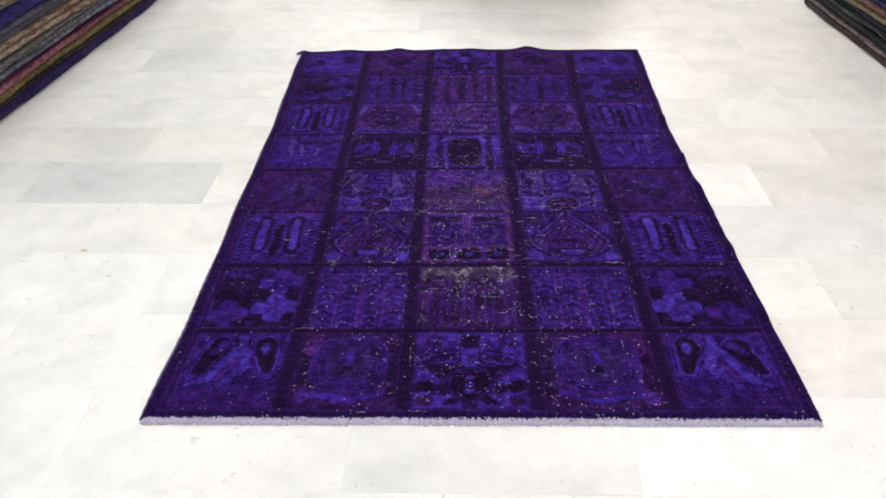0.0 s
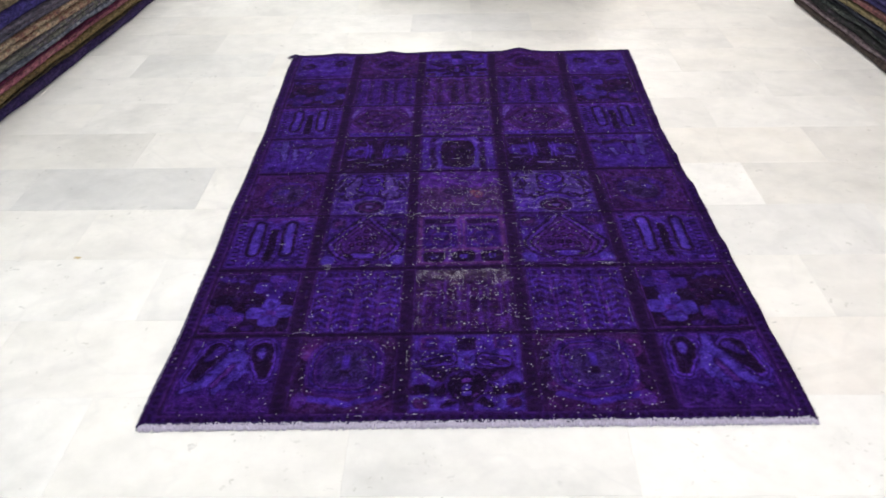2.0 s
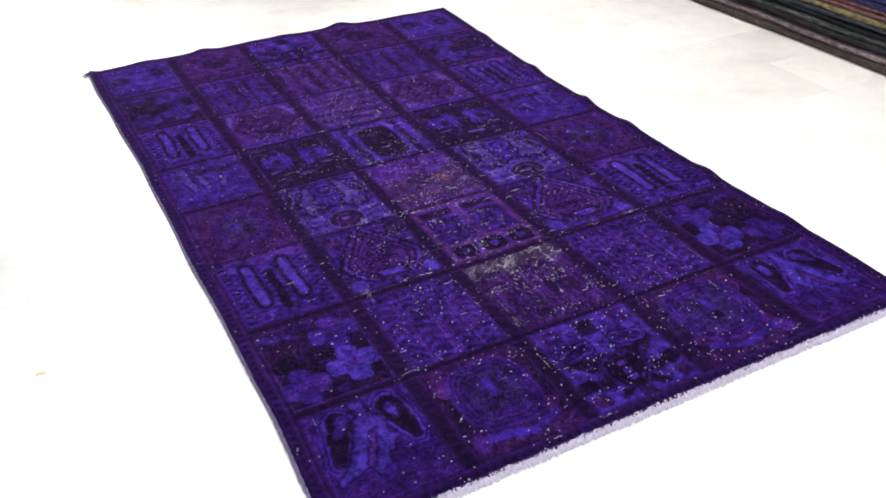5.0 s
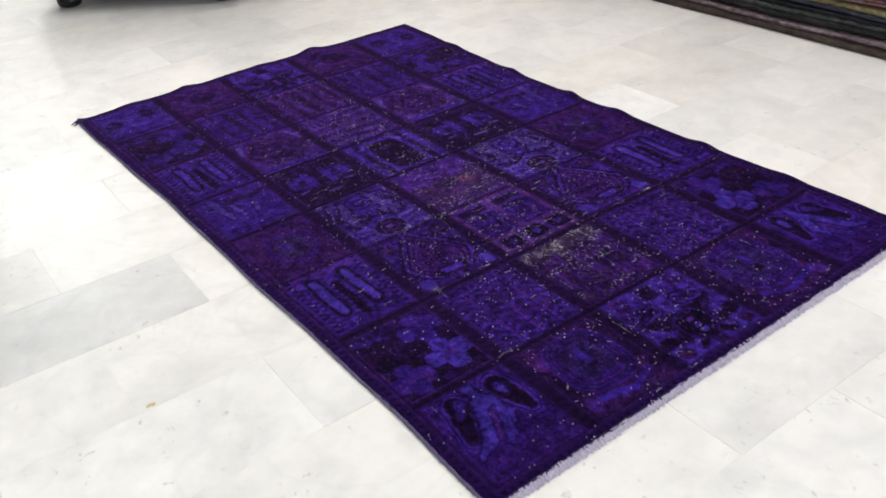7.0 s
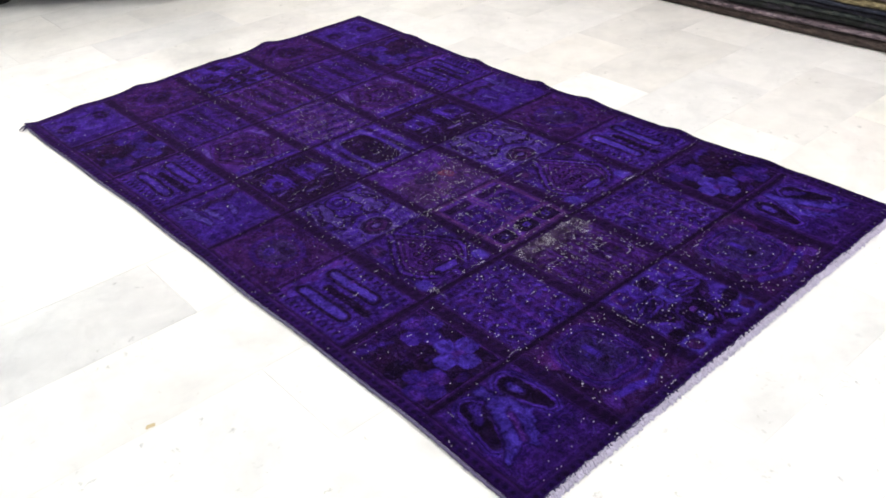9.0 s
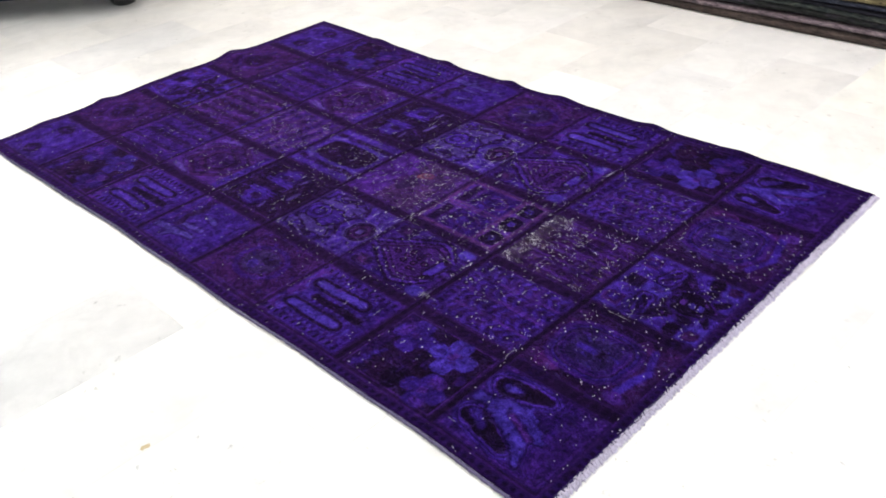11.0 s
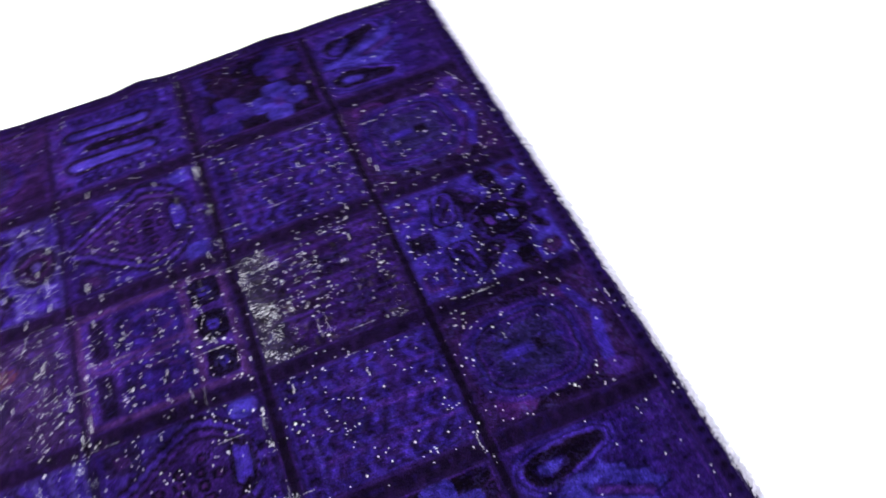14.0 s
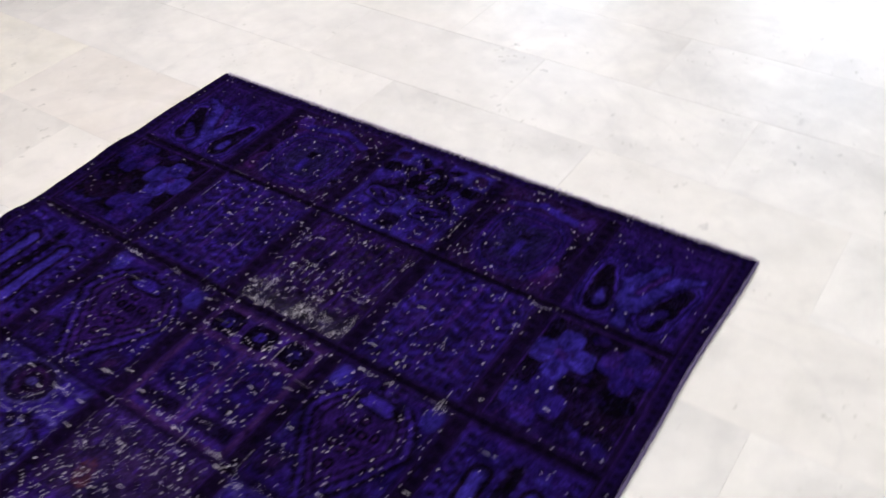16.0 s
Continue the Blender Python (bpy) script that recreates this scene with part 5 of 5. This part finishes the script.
cord = new("selvedge", mesh_from("selvedge", cord_v, cord_f, SELVEDGE, True))
cord.parent = rug
tagged(cord, "grey-lilac overcast side cord")
for side, name in ((0, "edge_stitches"), (-1, "edge_stitches")):
    way = -1.0 if side == 0 else 1.0
    stitch = [((px[side, j] - 0.002 * way, py[side, j] + rng.uniform(-0.001, 0.001), 0.0085), (way, 0.3)) for j in range(2, NY - 2, 2)]
    tufts(name, stitch, 0.009, 0.0012, STITCH, "grey-lilac overcast stitches along a side", 9 + side)
corner = (px[0, -1], py[0, -1], 0.014)
tufts("corner_tuft", [((corner[0] + 0.012, corner[1] - 0.004 * k, corner[2]), (-1.0, -0.15 * k)) for k in range(6)], 0.05, 0.0035, BACKING, "loose dark yarn ends at a corner", 3)

# ---- the marble floor ----
TILE_X, TILE_Y, GAP = 0.69, 0.345, 0.0012
floor = tagged(new("floor"), "polished white marble tile floor in running bond", "floor", kind="structure")
part("mortar_bed", box(-5.2, 5.2, -5.2, 8.2, -0.03, -0.0008), GROUT, floor)
GREY, PALE, WARM = (0.86, 0.865, 0.88), (1.06, 1.06, 1.06), (1.0, 0.992, 0.978)
TONES = {(4, -2): (0.72, 0.735, 0.765), (4, -3): (0.81, 0.82, 0.84), (5, -3): (0.96, 0.96, 0.955), (6, 1): (0.91, 0.91, 0.91), (10, 0): GREY, (5, 2): (0.91, 0.90, 0.885), (3, 1): (0.91, 0.915, 0.925), (4, 1): (1.12, 1.12, 1.12), (2, 1): (0.96, 0.96, 0.96), (2, 2): (0.97, 0.96, 0.95), (1, 2): (1.04, 1.03, 0.97), (4, 2): (0.93, 0.92, 0.9), (5, 1): (0.98, 0.96, 0.93), (1, 1): (0.93, 0.91, 0.9),
         (8, -2): (0.93, 0.94, 0.95), (2, -3): (0.95, 0.95, 0.97)}


def slab(x0, x1, y0, y1, v, fs):
    e, k = 0.0006, len(v)
    v += [(x0, y0, -0.02), (x1, y0, -0.02), (x1, y1, -0.02), (x0, y1, -0.02)]
    v += [(x0, y0, -e), (x1, y0, -e), (x1, y1, -e), (x0, y1, -e)]
    v += [(x0 + e, y0 + e, 0), (x1 - e, y0 + e, 0), (x1 - e, y1 - e, 0), (x0 + e, y1 - e, 0)]
    for a in (0, 4):
        fs += [(k + a + j, k + a + (j + 1) % 4, k + a + 4 + (j + 1) % 4, k + a + 4 + j) for j in range(4)]
    fs.append((k + 8, k + 9, k + 10, k + 11))


verts, fs = [], []
slab(GAP / 2, TILE_X - GAP / 2, GAP / 2, TILE_Y - GAP / 2, verts, fs)
tile_mesh = mesh_from("tile", verts, fs, MARBLE)
rest_v, rest_f = [], []
rng = np.random.default_rng(12)
for k in range(-14, 23):
    start = -0.31 if k % 2 == 0 else 0.035
    for m in range(-7, 8):
        x, y = start + TILE_X * m, -0.232 + TILE_Y * k
        tone = rng.normal(0, 1)
        if -3.3 < x < 2.9 and -1.9 < y < 5.6:
            ob = new("tile", tile_mesh)
            ob.parent = floor
            ob.location = (x, y, rng.uniform(-0.0004, 0.0004))
            base = np.array(TONES.get((k, m), (1.0, 1.0, 1.0))) * (1 + 0.022 * tone)
            base *= np.array(WARM) if rng.random() < 0.35 else 1.0
            ob.color = (*base.tolist(), 1)
        else:
            slab(x + GAP / 2, x + TILE_X - GAP / 2, y + GAP / 2, y + TILE_Y - GAP / 2, rest_v, rest_f)
rest = new("outer_tiles", mesh_from("outer_tiles", rest_v, rest_f, MARBLE))
rest.parent = floor
tagged(rest, "further white marble tiles", kind="stuff")
chip = bmesh.new()
bmesh.ops.create_circle(chip, cap_ends=True, segments=14, radius=0.013)
for k, v in enumerate(chip.verts):
    v.co = (v.co.x * (1.0 + 0.35 * math.sin(3.1 * k)), v.co.y * (0.55 + 0.2 * math.sin(1.7 * k)), 0.0012)
stain = part("stain", chip, plaster("rusty_lime", (0.52, 0.42, 0.26)), floor, "small rusty lime stain at a joint")
stain.location = (-1.307, 0.814, 0.0)
